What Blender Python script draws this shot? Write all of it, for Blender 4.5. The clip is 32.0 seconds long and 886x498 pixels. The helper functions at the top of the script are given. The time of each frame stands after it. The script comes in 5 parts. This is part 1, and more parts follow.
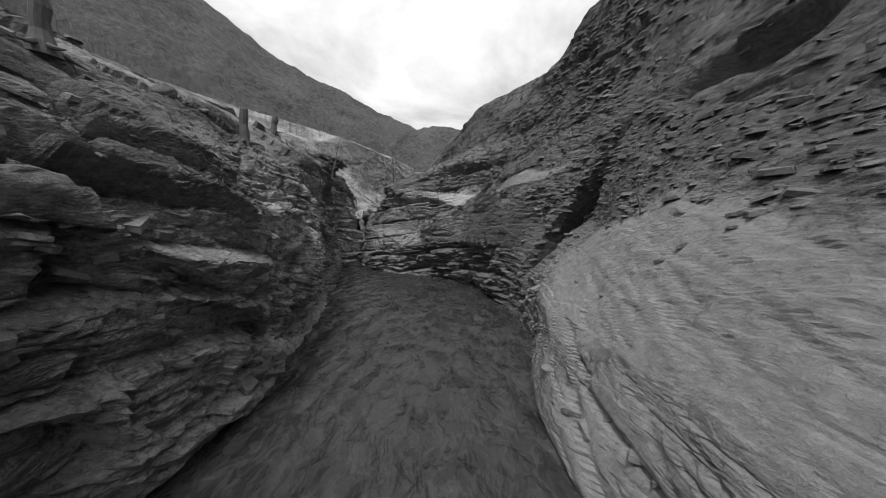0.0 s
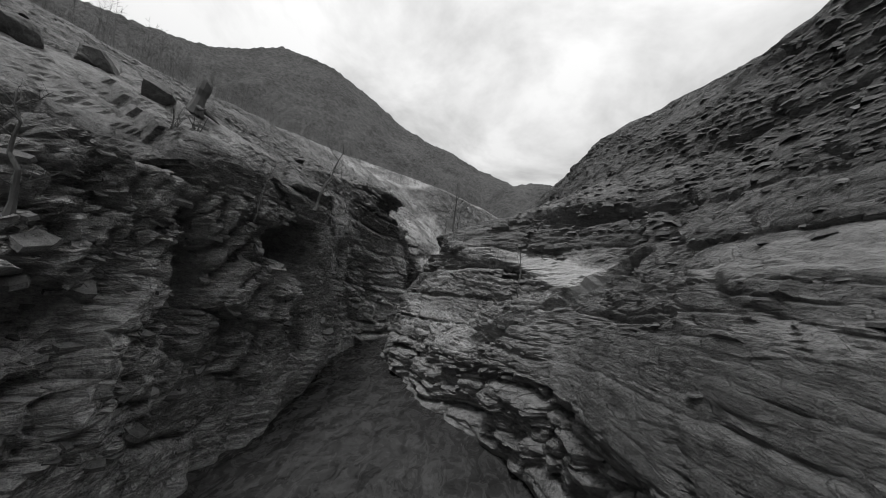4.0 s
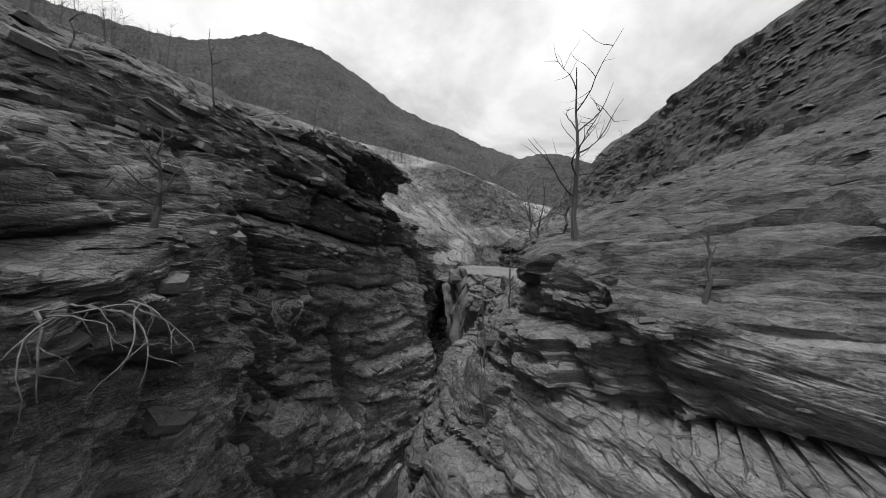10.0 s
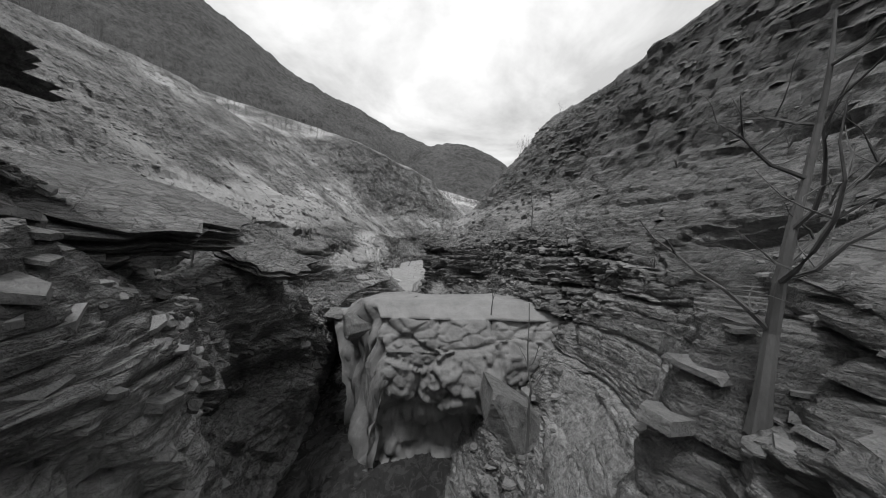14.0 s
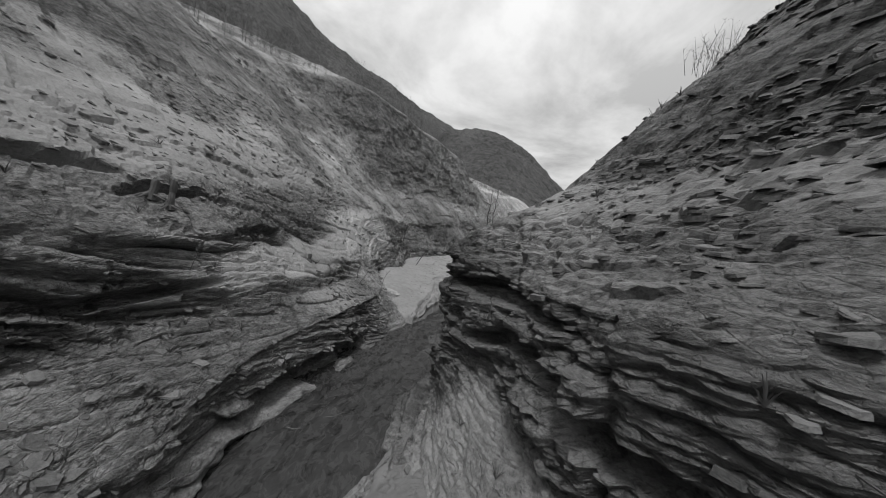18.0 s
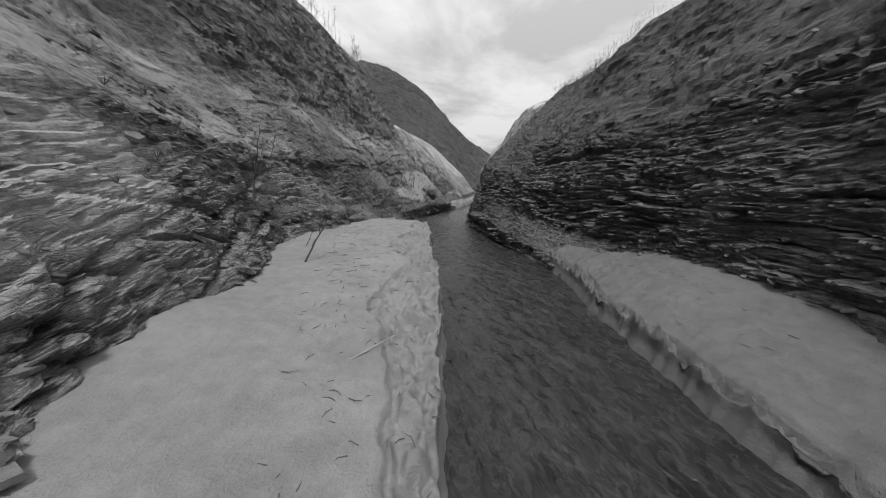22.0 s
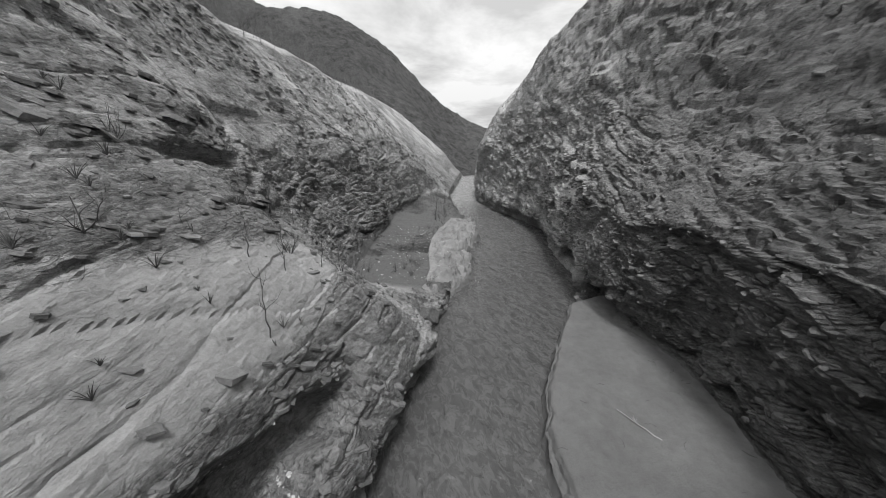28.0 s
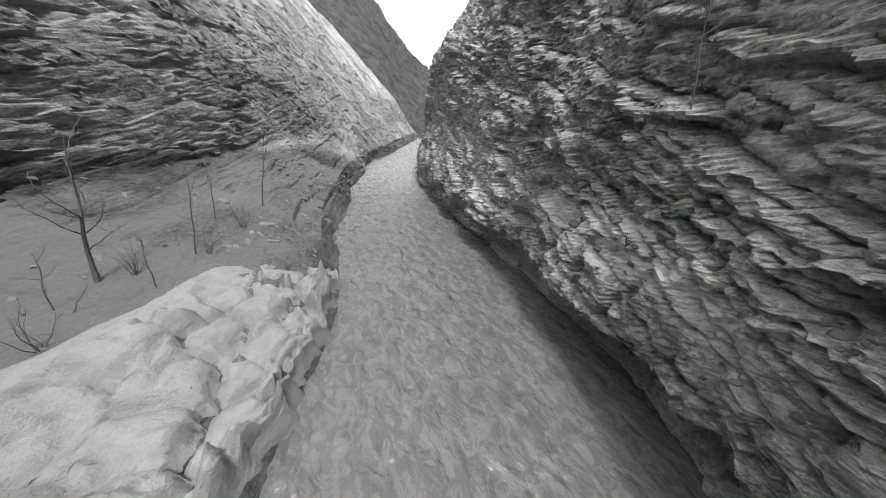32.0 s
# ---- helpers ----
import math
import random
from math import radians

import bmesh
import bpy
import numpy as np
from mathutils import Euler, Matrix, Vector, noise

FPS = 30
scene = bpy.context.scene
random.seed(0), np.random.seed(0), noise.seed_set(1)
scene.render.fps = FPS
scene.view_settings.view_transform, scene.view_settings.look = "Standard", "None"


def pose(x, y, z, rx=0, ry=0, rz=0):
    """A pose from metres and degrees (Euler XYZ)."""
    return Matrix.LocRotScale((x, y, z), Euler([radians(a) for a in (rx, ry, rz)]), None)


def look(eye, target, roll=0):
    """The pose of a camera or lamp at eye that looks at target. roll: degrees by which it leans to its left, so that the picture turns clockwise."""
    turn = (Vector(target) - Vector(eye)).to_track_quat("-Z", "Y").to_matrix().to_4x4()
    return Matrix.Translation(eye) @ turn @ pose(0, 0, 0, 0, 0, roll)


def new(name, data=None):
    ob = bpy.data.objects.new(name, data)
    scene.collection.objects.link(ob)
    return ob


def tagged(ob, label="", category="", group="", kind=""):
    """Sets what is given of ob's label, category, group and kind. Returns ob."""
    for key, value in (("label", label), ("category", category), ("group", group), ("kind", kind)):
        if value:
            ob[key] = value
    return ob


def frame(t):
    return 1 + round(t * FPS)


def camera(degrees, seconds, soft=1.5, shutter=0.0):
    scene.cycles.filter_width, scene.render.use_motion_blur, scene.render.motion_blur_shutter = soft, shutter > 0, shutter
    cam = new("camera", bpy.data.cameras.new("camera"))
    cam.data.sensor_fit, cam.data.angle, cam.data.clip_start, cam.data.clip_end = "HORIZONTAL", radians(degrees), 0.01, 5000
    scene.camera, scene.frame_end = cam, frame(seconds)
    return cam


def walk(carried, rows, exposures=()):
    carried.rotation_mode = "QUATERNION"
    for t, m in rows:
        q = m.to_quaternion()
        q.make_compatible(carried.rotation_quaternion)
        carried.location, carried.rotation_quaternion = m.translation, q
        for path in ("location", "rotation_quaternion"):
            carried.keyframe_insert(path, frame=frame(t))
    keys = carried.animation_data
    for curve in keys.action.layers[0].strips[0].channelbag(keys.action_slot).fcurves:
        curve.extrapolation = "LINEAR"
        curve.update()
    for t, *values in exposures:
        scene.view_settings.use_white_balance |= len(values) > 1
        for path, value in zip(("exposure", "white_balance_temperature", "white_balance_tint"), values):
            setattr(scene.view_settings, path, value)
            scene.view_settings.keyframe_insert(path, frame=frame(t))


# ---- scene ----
PATH = [
    (0.0, 0.000, 0.000, 4.750, 83.72, 1.14, -0.13),
    (0.5, 0.406, 1.722, 4.854, 86.22, -0.80, 4.21),
    (1.0, 0.810, 3.433, 4.859, 88.82, -2.93, 7.85),
    (1.5, 1.016, 4.856, 5.000, 90.80, -4.83, 10.76),
    (2.0, 1.024, 6.391, 5.234, 92.38, -6.58, 13.25),
    (2.5, 1.032, 7.727, 5.489, 93.35, -7.51, 15.04),
    (3.0, 0.840, 9.064, 5.749, 93.82, -7.65, 16.55),
    (3.5, 0.546, 10.190, 5.933, 93.97, -7.26, 17.51),
    (4.0, 0.154, 11.328, 6.218, 93.82, -6.58, 18.24),
    (4.5, -0.340, 12.257, 6.428, 93.65, -5.95, 18.57),
    (6.5, -2.420, 15.949, 7.070, 92.33, -3.26, 19.31),
    (7.0, -3.015, 16.768, 7.193, 92.15, -2.44, 19.53),
    (7.5, -3.509, 17.597, 7.413, 92.16, -1.71, 19.76),
    (8.0, -4.003, 18.525, 7.623, 91.67, -1.30, 19.82),
    (8.5, -4.497, 19.354, 7.844, 90.98, -1.09, 19.90),
    (9.0, -4.891, 20.282, 8.051, 90.29, -1.08, 20.10),
    (9.5, -5.285, 21.111, 8.270, 89.69, -1.36, 20.22),
    (10.0, -5.681, 22.128, 8.367, 89.69, -1.87, 20.17),
    (10.5, -5.977, 23.045, 8.474, 90.07, -2.20, 19.90),
    (11.0, -6.473, 23.963, 8.584, 90.61, -2.10, 18.89),
    (11.5, -6.869, 24.979, 8.682, 90.92, -1.48, 17.03),
    (12.0, -7.363, 26.206, 8.858, 90.98, 0.01, 13.87),
    (12.5, -7.856, 27.433, 9.035, 90.61, 2.20, 9.72),
    (13.0, -8.246, 29.079, 9.365, 89.16, 2.95, 5.41),
    (13.5, -8.440, 30.603, 9.503, 87.90, 1.90, 3.11),
    (14.0, -8.334, 32.226, 9.625, 87.35, -0.70, 1.48),
    (14.5, -8.230, 33.639, 9.668, 87.04, -3.60, 1.60),
    (16.5, -9.208, 40.919, 9.994, 85.17, -3.05, 2.95),
    (17.0, -9.698, 43.757, 10.195, 85.08, -3.22, 3.27),
    (17.5, -10.192, 46.475, 10.208, 84.88, -4.78, 3.74),
    (18.0, -10.588, 49.281, 10.109, 84.46, -7.87, 4.88),
    (18.5, -11.290, 51.657, 9.761, 83.98, -8.27, 5.83),
    (19.0, -12.394, 54.024, 9.322, 82.20, -6.12, 5.29),
    (19.5, -13.397, 56.290, 8.891, 80.42, -3.59, 0.80),
    (20.0, -14.303, 58.943, 8.316, 80.53, -0.91, -6.84),
    (20.5, -14.811, 61.584, 7.633, 82.12, 0.13, -11.89),
    (21.0, -14.807, 65.085, 7.449, 82.74, -1.02, -14.98),
    (21.5, -14.395, 68.828, 7.633, 79.65, -2.53, -15.92),
    (22.0, -13.883, 73.166, 7.749, 76.64, -3.32, -15.73),
    (22.5, -13.277, 77.671, 7.544, 77.97, -2.94, -17.78),
    (23.0, -12.470, 82.186, 7.433, 77.76, -2.13, -22.30),
    (23.5, -11.160, 86.114, 7.478, 80.26, -2.64, -22.35),
    (24.0, -9.428, 90.560, 8.564, 82.93, -4.74, -21.31),
    (24.5, -8.188, 94.951, 10.069, 83.51, -5.37, -20.64),
    (26.5, -1.313, 114.708, 12.971, 67.56, -1.73, -24.46),
    (27.0, 0.399, 119.774, 12.976, 70.06, -1.71, -24.69),
    (27.5, 2.004, 124.351, 13.069, 71.34, -1.85, -23.98),
    (28.0, 3.212, 128.169, 12.929, 71.29, -0.21, -20.54),
    (28.5, 4.108, 131.291, 12.639, 70.24, 4.03, -21.55),
    (29.0, 5.350, 134.546, 12.713, 66.91, 6.68, -27.95),
    (29.5, 7.109, 137.498, 12.656, 64.98, 4.94, -33.24),
    (30.0, 9.573, 140.810, 12.417, 64.01, 1.66, -35.22),
    (30.5, 12.162, 144.129, 12.040, 62.97, -0.01, -35.08),
    (31.0, 15.633, 148.438, 11.209, 61.79, -1.51, -33.73),
    (31.5, 19.838, 154.070, 9.935, 62.28, -4.94, -30.72),
    (32.0, 24.197, 161.219, 8.749, 65.54, -8.98, -27.10),
]
EXPOSURES = [(0, 0.95), (1, 0.85), (2, 0.68), (4, 0.65), (9, 0.72), (12, 0.8), (14, 0.88), (17, 0.65), (19, 0.6), (21, 0.7), (22, 0.75), (24, 0.68), (26.5, 1.05), (28, 1.0), (30, 1.22), (32, 1.7)]
SKY, SUN = 0.42, 1.5
cam = camera(118.3, 32.0, soft=0.9)
walk(cam, [(t, pose(*p)) for t, *p in PATH], exposures=EXPOSURES)

# ---- light: an overcast sky with a broad veiled sun ----
SUN_EL, SUN_AZ = 69.0, -165.0          # degrees; azimuth from +y towards +x
world = bpy.data.worlds.new("overcast_sky")
scene.world = world
world.use_nodes = True
wn = world.node_tree.nodes
wl = world.node_tree.links
wn.clear()
w_out = wn.new("ShaderNodeOutputWorld")
w_bg = wn.new("ShaderNodeBackground")
sky = wn.new("ShaderNodeTexSky")
sky.sky_type = 'NISHITA'
sky.sun_disc = False
sky.sun_elevation = radians(SUN_EL)
sky.sun_rotation = radians(SUN_AZ)
sky.dust_density = 4.0
bw = wn.new("ShaderNodeRGBToBW")
wl.new(sky.outputs[0], bw.inputs[0])
# the cloud deck: broad bright cover with grey undersides, seen in the direction of view of the sky
tc = wn.new("ShaderNodeTexCoord")
sep = wn.new("ShaderNodeSeparateXYZ")
wl.new(tc.outputs["Generated"], sep.inputs[0])


def wmath(op, a, b=None, c=None):
    n = wn.new("ShaderNodeMath")
    n.operation = op
    for k, v in enumerate((a, b, c)):
        if v is None:
            continue
        if isinstance(v, (int, float)):
            n.inputs[k].default_value = v
        else:
            wl.new(v, n.inputs[k])
    return n.outputs[0]


# flat-deck coordinates: direction over its height
up_z = wmath('MAXIMUM', sep.outputs[2], 0.06)
deck = wn.new("ShaderNodeCombineXYZ")
wl.new(wmath('DIVIDE', sep.outputs[0], wmath('ADD', up_z, 0.12)), deck.inputs[0])
wl.new(wmath('DIVIDE', sep.outputs[1], wmath('ADD', up_z, 0.12)), deck.inputs[1])
c1 = wn.new("ShaderNodeTexNoise")
c1.inputs["Scale"].default_value = 1.15
c1.inputs["Detail"].default_value = 7.0
c1.inputs["Roughness"].default_value = 0.58
c1.inputs["Distortion"].default_value = 0.35
wl.new(deck.outputs[0], c1.inputs["Vector"])
ramp = wn.new("ShaderNodeValToRGB")
ramp.color_ramp.elements[0].position = 0.38
ramp.color_ramp.elements[0].color = (0.74, 0.74, 0.74, 1)
ramp.color_ramp.elements[1].position = 0.58
ramp.color_ramp.elements[1].color = (1.2, 1.2, 1.2, 1)
wl.new(c1.outputs[0], ramp.inputs[0])
# brighter overhead, as an overcast sky is, and towards the veiled sun
sx, sy, sz = (math.sin(radians(SUN_AZ)) * math.cos(radians(SUN_EL)), math.cos(radians(SUN_AZ)) * math.cos(radians(SUN_EL)), math.sin(radians(SUN_EL)))
dot = wn.new("ShaderNodeVectorMath")
dot.operation = 'DOT_PRODUCT'
dot.inputs[1].default_value = (sx, sy, sz)
wl.new(tc.outputs["Generated"], dot.inputs[0])
glow = wmath('MULTIPLY_ADD', wmath('MAXIMUM', sep.outputs[2], 0.0), 0.75, wmath('MULTIPLY_ADD', wmath('MAXIMUM', dot.outputs["Value"], 0.0), 0.10, 0.76))
cover = wmath('MULTIPLY', ramp.outputs[0], glow)
thin = wmath('MULTIPLY', bw.outputs[0], 0.006)
wl.new(wmath('ADD', cover, thin), w_bg.inputs[0])
w_bg.inputs[1].default_value = SKY
wl.new(w_bg.outputs[0], w_out.inputs[0])

sun = new("sun", bpy.data.lights.new("sun", 'SUN'))
sun.data.energy = SUN
sun.data.angle = radians(11)
sun.data.color = (1.0, 1.0, 1.0)
sun.matrix_world = look((sx * 200, sy * 200, sz * 200), (0, 0, 0))

# ---- materials ----


def material(name, rough=0.9):
    m = bpy.data.materials.new(name)
    m.use_nodes = True
    nt = m.node_tree
    nt.nodes.clear()
    out = nt.nodes.new("ShaderNodeOutputMaterial")
    bs = nt.nodes.new("ShaderNodeBsdfPrincipled")
    bs.inputs["Roughness"].default_value = rough
    bs.inputs["Specular IOR Level"].default_value = 0.25
    nt.links.new(bs.outputs[0], out.inputs[0])
    return m, nt, bs


def mth(nt, op, a, b=0.0, c=0.0):
    n = nt.nodes.new("ShaderNodeMath")
    n.operation = op
    for k, v in enumerate((a, b, c)):
        if isinstance(v, (int, float)):
            n.inputs[k].default_value = v
        else:
            nt.links.new(v, n.inputs[k])
    return n.outputs[0]


def maprange(nt, v, a, b, c, d):
    n = nt.nodes.new("ShaderNodeMapRange")
    n.inputs[1].default_value, n.inputs[2].default_value = a, b
    n.inputs[3].default_value, n.inputs[4].default_value = c, d
    nt.links.new(v, n.inputs[0])
    return n.outputs[0]


def grey(nt, v):
    n = nt.nodes.new("ShaderNodeCombineColor")
    for k in range(3):
        nt.links.new(v, n.inputs[k])
    return n.outputs[0]


def stretched(nt, coord, scale, tilt=(0, 0, 0)):
    n = nt.nodes.new("ShaderNodeMapping")
    n.inputs["Scale"].default_value = scale
    n.inputs["Rotation"].default_value = tuple(radians(a) for a in tilt)
    nt.links.new(coord, n.inputs["Vector"])
    return n.outputs[0]


def tex_noise(nt, vec, scale, detail=5.0, rough=0.6, dist=0.0):
    n = nt.nodes.new("ShaderNodeTexNoise")
    n.inputs["Scale"].default_value = scale
    n.inputs["Detail"].default_value = detail
    n.inputs["Roughness"].default_value = rough
    n.inputs["Distortion"].default_value = dist
    nt.links.new(vec, n.inputs["Vector"])
    return n.outputs[0]


def bump(nt, bs, heights):
    """heights: rows of (height socket, distance in metres)."""
    last = None
    for h, d in heights:
        n = nt.nodes.new("ShaderNodeBump")
        n.inputs["Strength"].default_value = 1.0
        n.inputs["Distance"].default_value = d
        nt.links.new(h, n.inputs["Height"])
        if last:
            nt.links.new(last, n.inputs["Normal"])
        last = n.outputs[0]
    nt.links.new(last, bs.inputs["Normal"])


def voronoi(nt, vec, feature, scale, rand=1.0):
    n = nt.nodes.new("ShaderNodeTexVoronoi")
    n.feature = feature
    n.inputs["Scale"].default_value = scale
    n.inputs["Randomness"].default_value = rand
    nt.links.new(vec, n.inputs["Vector"])
    return n


def wobbled(nt, vec, scale, amount):
    """Coordinates shaken by noise, so that cell edges run crooked."""
    nz = nt.nodes.new("ShaderNodeTexNoise")
    nz.inputs["Scale"].default_value = scale
    nz.inputs["Detail"].default_value = 4.0
    nt.links.new(vec, nz.inputs["Vector"])
    sc = nt.nodes.new("ShaderNodeVectorMath")
    sc.operation = 'SCALE'
    sc.inputs["Scale"].default_value = amount
    nt.links.new(nz.outputs[1], sc.inputs[0])
    ad = nt.nodes.new("ShaderNodeVectorMath")
    ad.operation = 'ADD'
    nt.links.new(vec, ad.inputs[0])
    nt.links.new(sc.outputs[0], ad.inputs[1])
    return ad.outputs[0]


def slate(name, tilt, base=0.155):
    """Layered grey slate under a film of dried silt; attribute 'silt' is the share of silt, the second one the bleached
    share together with light and shade put into the colour.
    """
    m, nt, bs = material(name, 0.8)
    co = nt.nodes.new("ShaderNodeNewGeometry").outputs["Position"]
    silt = nt.nodes.new("ShaderNodeAttribute")
    silt.attribute_name = "silt"
    dry_light = nt.nodes.new("ShaderNodeAttribute")
    dry_light.attribute_name = "dry_light"
    shaken = wobbled(nt, co, 1.1, 0.2)
    lam = stretched(nt, shaken, (0.9, 0.9, 5.0), tilt)
    fine = stretched(nt, shaken, (3.0, 3.0, 26.0), tilt)
    n1 = tex_noise(nt, lam, 1.0, 6, 0.66, 0.6)
    n2 = tex_noise(nt, fine, 1.0, 4, 0.65, 0.3)
    blot = tex_noise(nt, co, 0.45, 6, 0.62, 0.4)
    grit = tex_noise(nt, co, 7.0, 7, 0.72)
    pebble = tex_noise(nt, co, 30.0, 4, 0.7)
    blocks = voronoi(nt, stretched(nt, shaken, (1.7, 1.7, 5.2), tilt), 'F1', 1.0)
    joints = voronoi(nt, stretched(nt, shaken, (1.7, 1.7, 5.2), tilt), 'DISTANCE_TO_EDGE', 1.0)
    chips = voronoi(nt, stretched(nt, shaken, (5.5, 5.5, 15.0), tilt), 'F1', 1.0)
    seams = voronoi(nt, stretched(nt, shaken, (3.6, 3.6, 9.0), tilt), 'DISTANCE_TO_EDGE', 1.0)
    b_val = nt.nodes.new("ShaderNodeSeparateColor")
    nt.links.new(blocks.outputs["Color"], b_val.inputs[0])
    c_val = nt.nodes.new("ShaderNodeSeparateColor")
    nt.links.new(chips.outputs["Color"], c_val.inputs[0])
    axis = nt.nodes.new("ShaderNodeSeparateXYZ")
    nt.links.new(stretched(nt, shaken, (1.0, 1.0, 1.0), tilt), axis.inputs[0])
    patchy = maprange(nt, tex_noise(nt, co, 0.38, 3, 0.6), 0.40, 0.60, 0.05, 1.0)
    bed1 = mth(nt, 'FRACT', mth(nt, 'MULTIPLY_ADD', axis.outputs[2], 1.9, mth(nt, 'MULTIPLY_ADD', b_val.outputs[1], 0.9, mth(nt, 'MULTIPLY', n1, 0.35))))
    bed3 = mth(nt, 'FRACT', mth(nt, 'MULTIPLY_ADD', axis.outputs[2], 17.0, mth(nt, 'MULTIPLY', n2, 1.6)))
    bed2 = mth(nt, 'FRACT', mth(nt, 'MULTIPLY_ADD', axis.outputs[2], 6.5, mth(nt, 'MULTIPLY_ADD', c_val.outputs[1], 0.8, mth(nt, 'MULTIPLY', n1, 0.6))))
    v = mth(nt, 'MULTIPLY_ADD', mth(nt, 'SUBTRACT', n1, 0.5), 0.12, base)
    v = mth(nt, 'MULTIPLY_ADD', mth(nt, 'SUBTRACT', n2, 0.5), 0.10, v)
    v = mth(nt, 'MULTIPLY_ADD', mth(nt, 'SUBTRACT', blot, 0.5), 0.20, v)
    v = mth(nt, 'MULTIPLY_ADD', mth(nt, 'SUBTRACT', b_val.outputs[0], 0.5), 0.06, v)
    v = mth(nt, 'MULTIPLY_ADD', mth(nt, 'SUBTRACT', c_val.outputs[0], 0.5), 0.06, v)
    v = mth(nt, 'MULTIPLY_ADD', mth(nt, 'SUBTRACT', grit, 0.5), 0.27, v)
    v = mth(nt, 'MULTIPLY_ADD', mth(nt, 'SUBTRACT', pebble, 0.5), 0.18, v)
    sv = mth(nt, 'MULTIPLY_ADD', mth(nt, 'SUBTRACT', blot, 0.5), 0.12, 0.235)
    sv = mth(nt, 'MULTIPLY_ADD', mth(nt, 'SUBTRACT', grit, 0.5), 0.25, sv)
    sv = mth(nt, 'MULTIPLY_ADD', mth(nt, 'SUBTRACT', pebble, 0.5), 0.10, sv)
    mixv = nt.nodes.new("ShaderNodeMix")
    nt.links.new(maprange(nt, mth(nt, 'MULTIPLY_ADD', mth(nt, 'SUBTRACT', grit, 0.5), 1.1, silt.outputs["Fac"]), 0.35, 0.65, 0.0, 1.0), mixv.inputs[0])
    nt.links.new(v, mixv.inputs[2])
    nt.links.new(sv, mixv.inputs[3])
    # bleaching, and light and shade painted in, scale the rock colour
    col = mth(nt, 'MULTIPLY', mixv.outputs[0], mth(nt, 'MULTIPLY_ADD', dry_light.outputs["Fac"], 0.75, 0.86))
    col = mth(nt, 'MAXIMUM', col, 0.035)
    nt.links.new(grey(nt, col), bs.inputs["Base Color"])
    keep = mth(nt, 'MAXIMUM', mth(nt, 'MULTIPLY_ADD', silt.outputs["Fac"], -1.15, 1.0), 0.05)
    gap = mth(nt, 'MULTIPLY', mth(nt, 'MINIMUM', mth(nt, 'DIVIDE', joints.outputs["Distance"], 0.07), 1.0), keep)
    seam = mth(nt, 'MULTIPLY', mth(nt, 'MINIMUM', mth(nt, 'DIVIDE', seams.outputs["Distance"], 0.05), 1.0), mth(nt, 'MULTIPLY', keep, maprange(nt, blot, 0.42, 0.58, 0.1, 1.0)))
    bump(nt, bs, ((seam, 0.05), (mth(nt, 'MULTIPLY', n1, keep), 0.10), (mth(nt, 'MULTIPLY', b_val.outputs[0], keep), 0.12), (mth(nt, 'MULTIPLY', gap, patchy), 0.10), (mth(nt, 'MULTIPLY', c_val.outputs[0], keep), 0.06),
                  (mth(nt, 'MULTIPLY', bed1, mth(nt, 'MULTIPLY', keep, patchy)), 0.13), (mth(nt, 'MULTIPLY', bed2, mth(nt, 'MULTIPLY', keep, patchy)), 0.085), (mth(nt, 'MULTIPLY', bed3, keep), 0.028),
                  (mth(nt, 'MULTIPLY', n2, keep), 0.03), (grit, 0.05), (pebble, 0.02)))
    return m


rock_left = slate("slate_left", (14, 24, 0))
rock_right = slate("slate_right", (0, -6, 0))


def make_mud(name="dried_silt", base=0.215):
    m, nt, bs = material(name, 0.8)
    co = nt.nodes.new("ShaderNodeNewGeometry").outputs["Position"]
    big = tex_noise(nt, co, 0.35, 5, 0.6, 0.5)
    mid = tex_noise(nt, co, 2.2, 6, 0.65)
    fine = tex_noise(nt, co, 24.0, 5, 0.65)
    v = mth(nt, 'MULTIPLY_ADD', mth(nt, 'SUBTRACT', big, 0.5), base * 0.7, base)
    v = mth(nt, 'MULTIPLY_ADD', mth(nt, 'SUBTRACT', mid, 0.5), base * 0.6, v)
    v = mth(nt, 'MULTIPLY_ADD', mth(nt, 'SUBTRACT', fine, 0.5), base * 0.5, v)
    nt.links.new(grey(nt, v), bs.inputs["Base Color"])
    bump(nt, bs, ((mid, 0.12), (fine, 0.03)))
    return m


mud = make_mud()
damp_mud = make_mud("damp_silt", 0.13)
bank_mud = make_mud("bank_silt", 0.14)


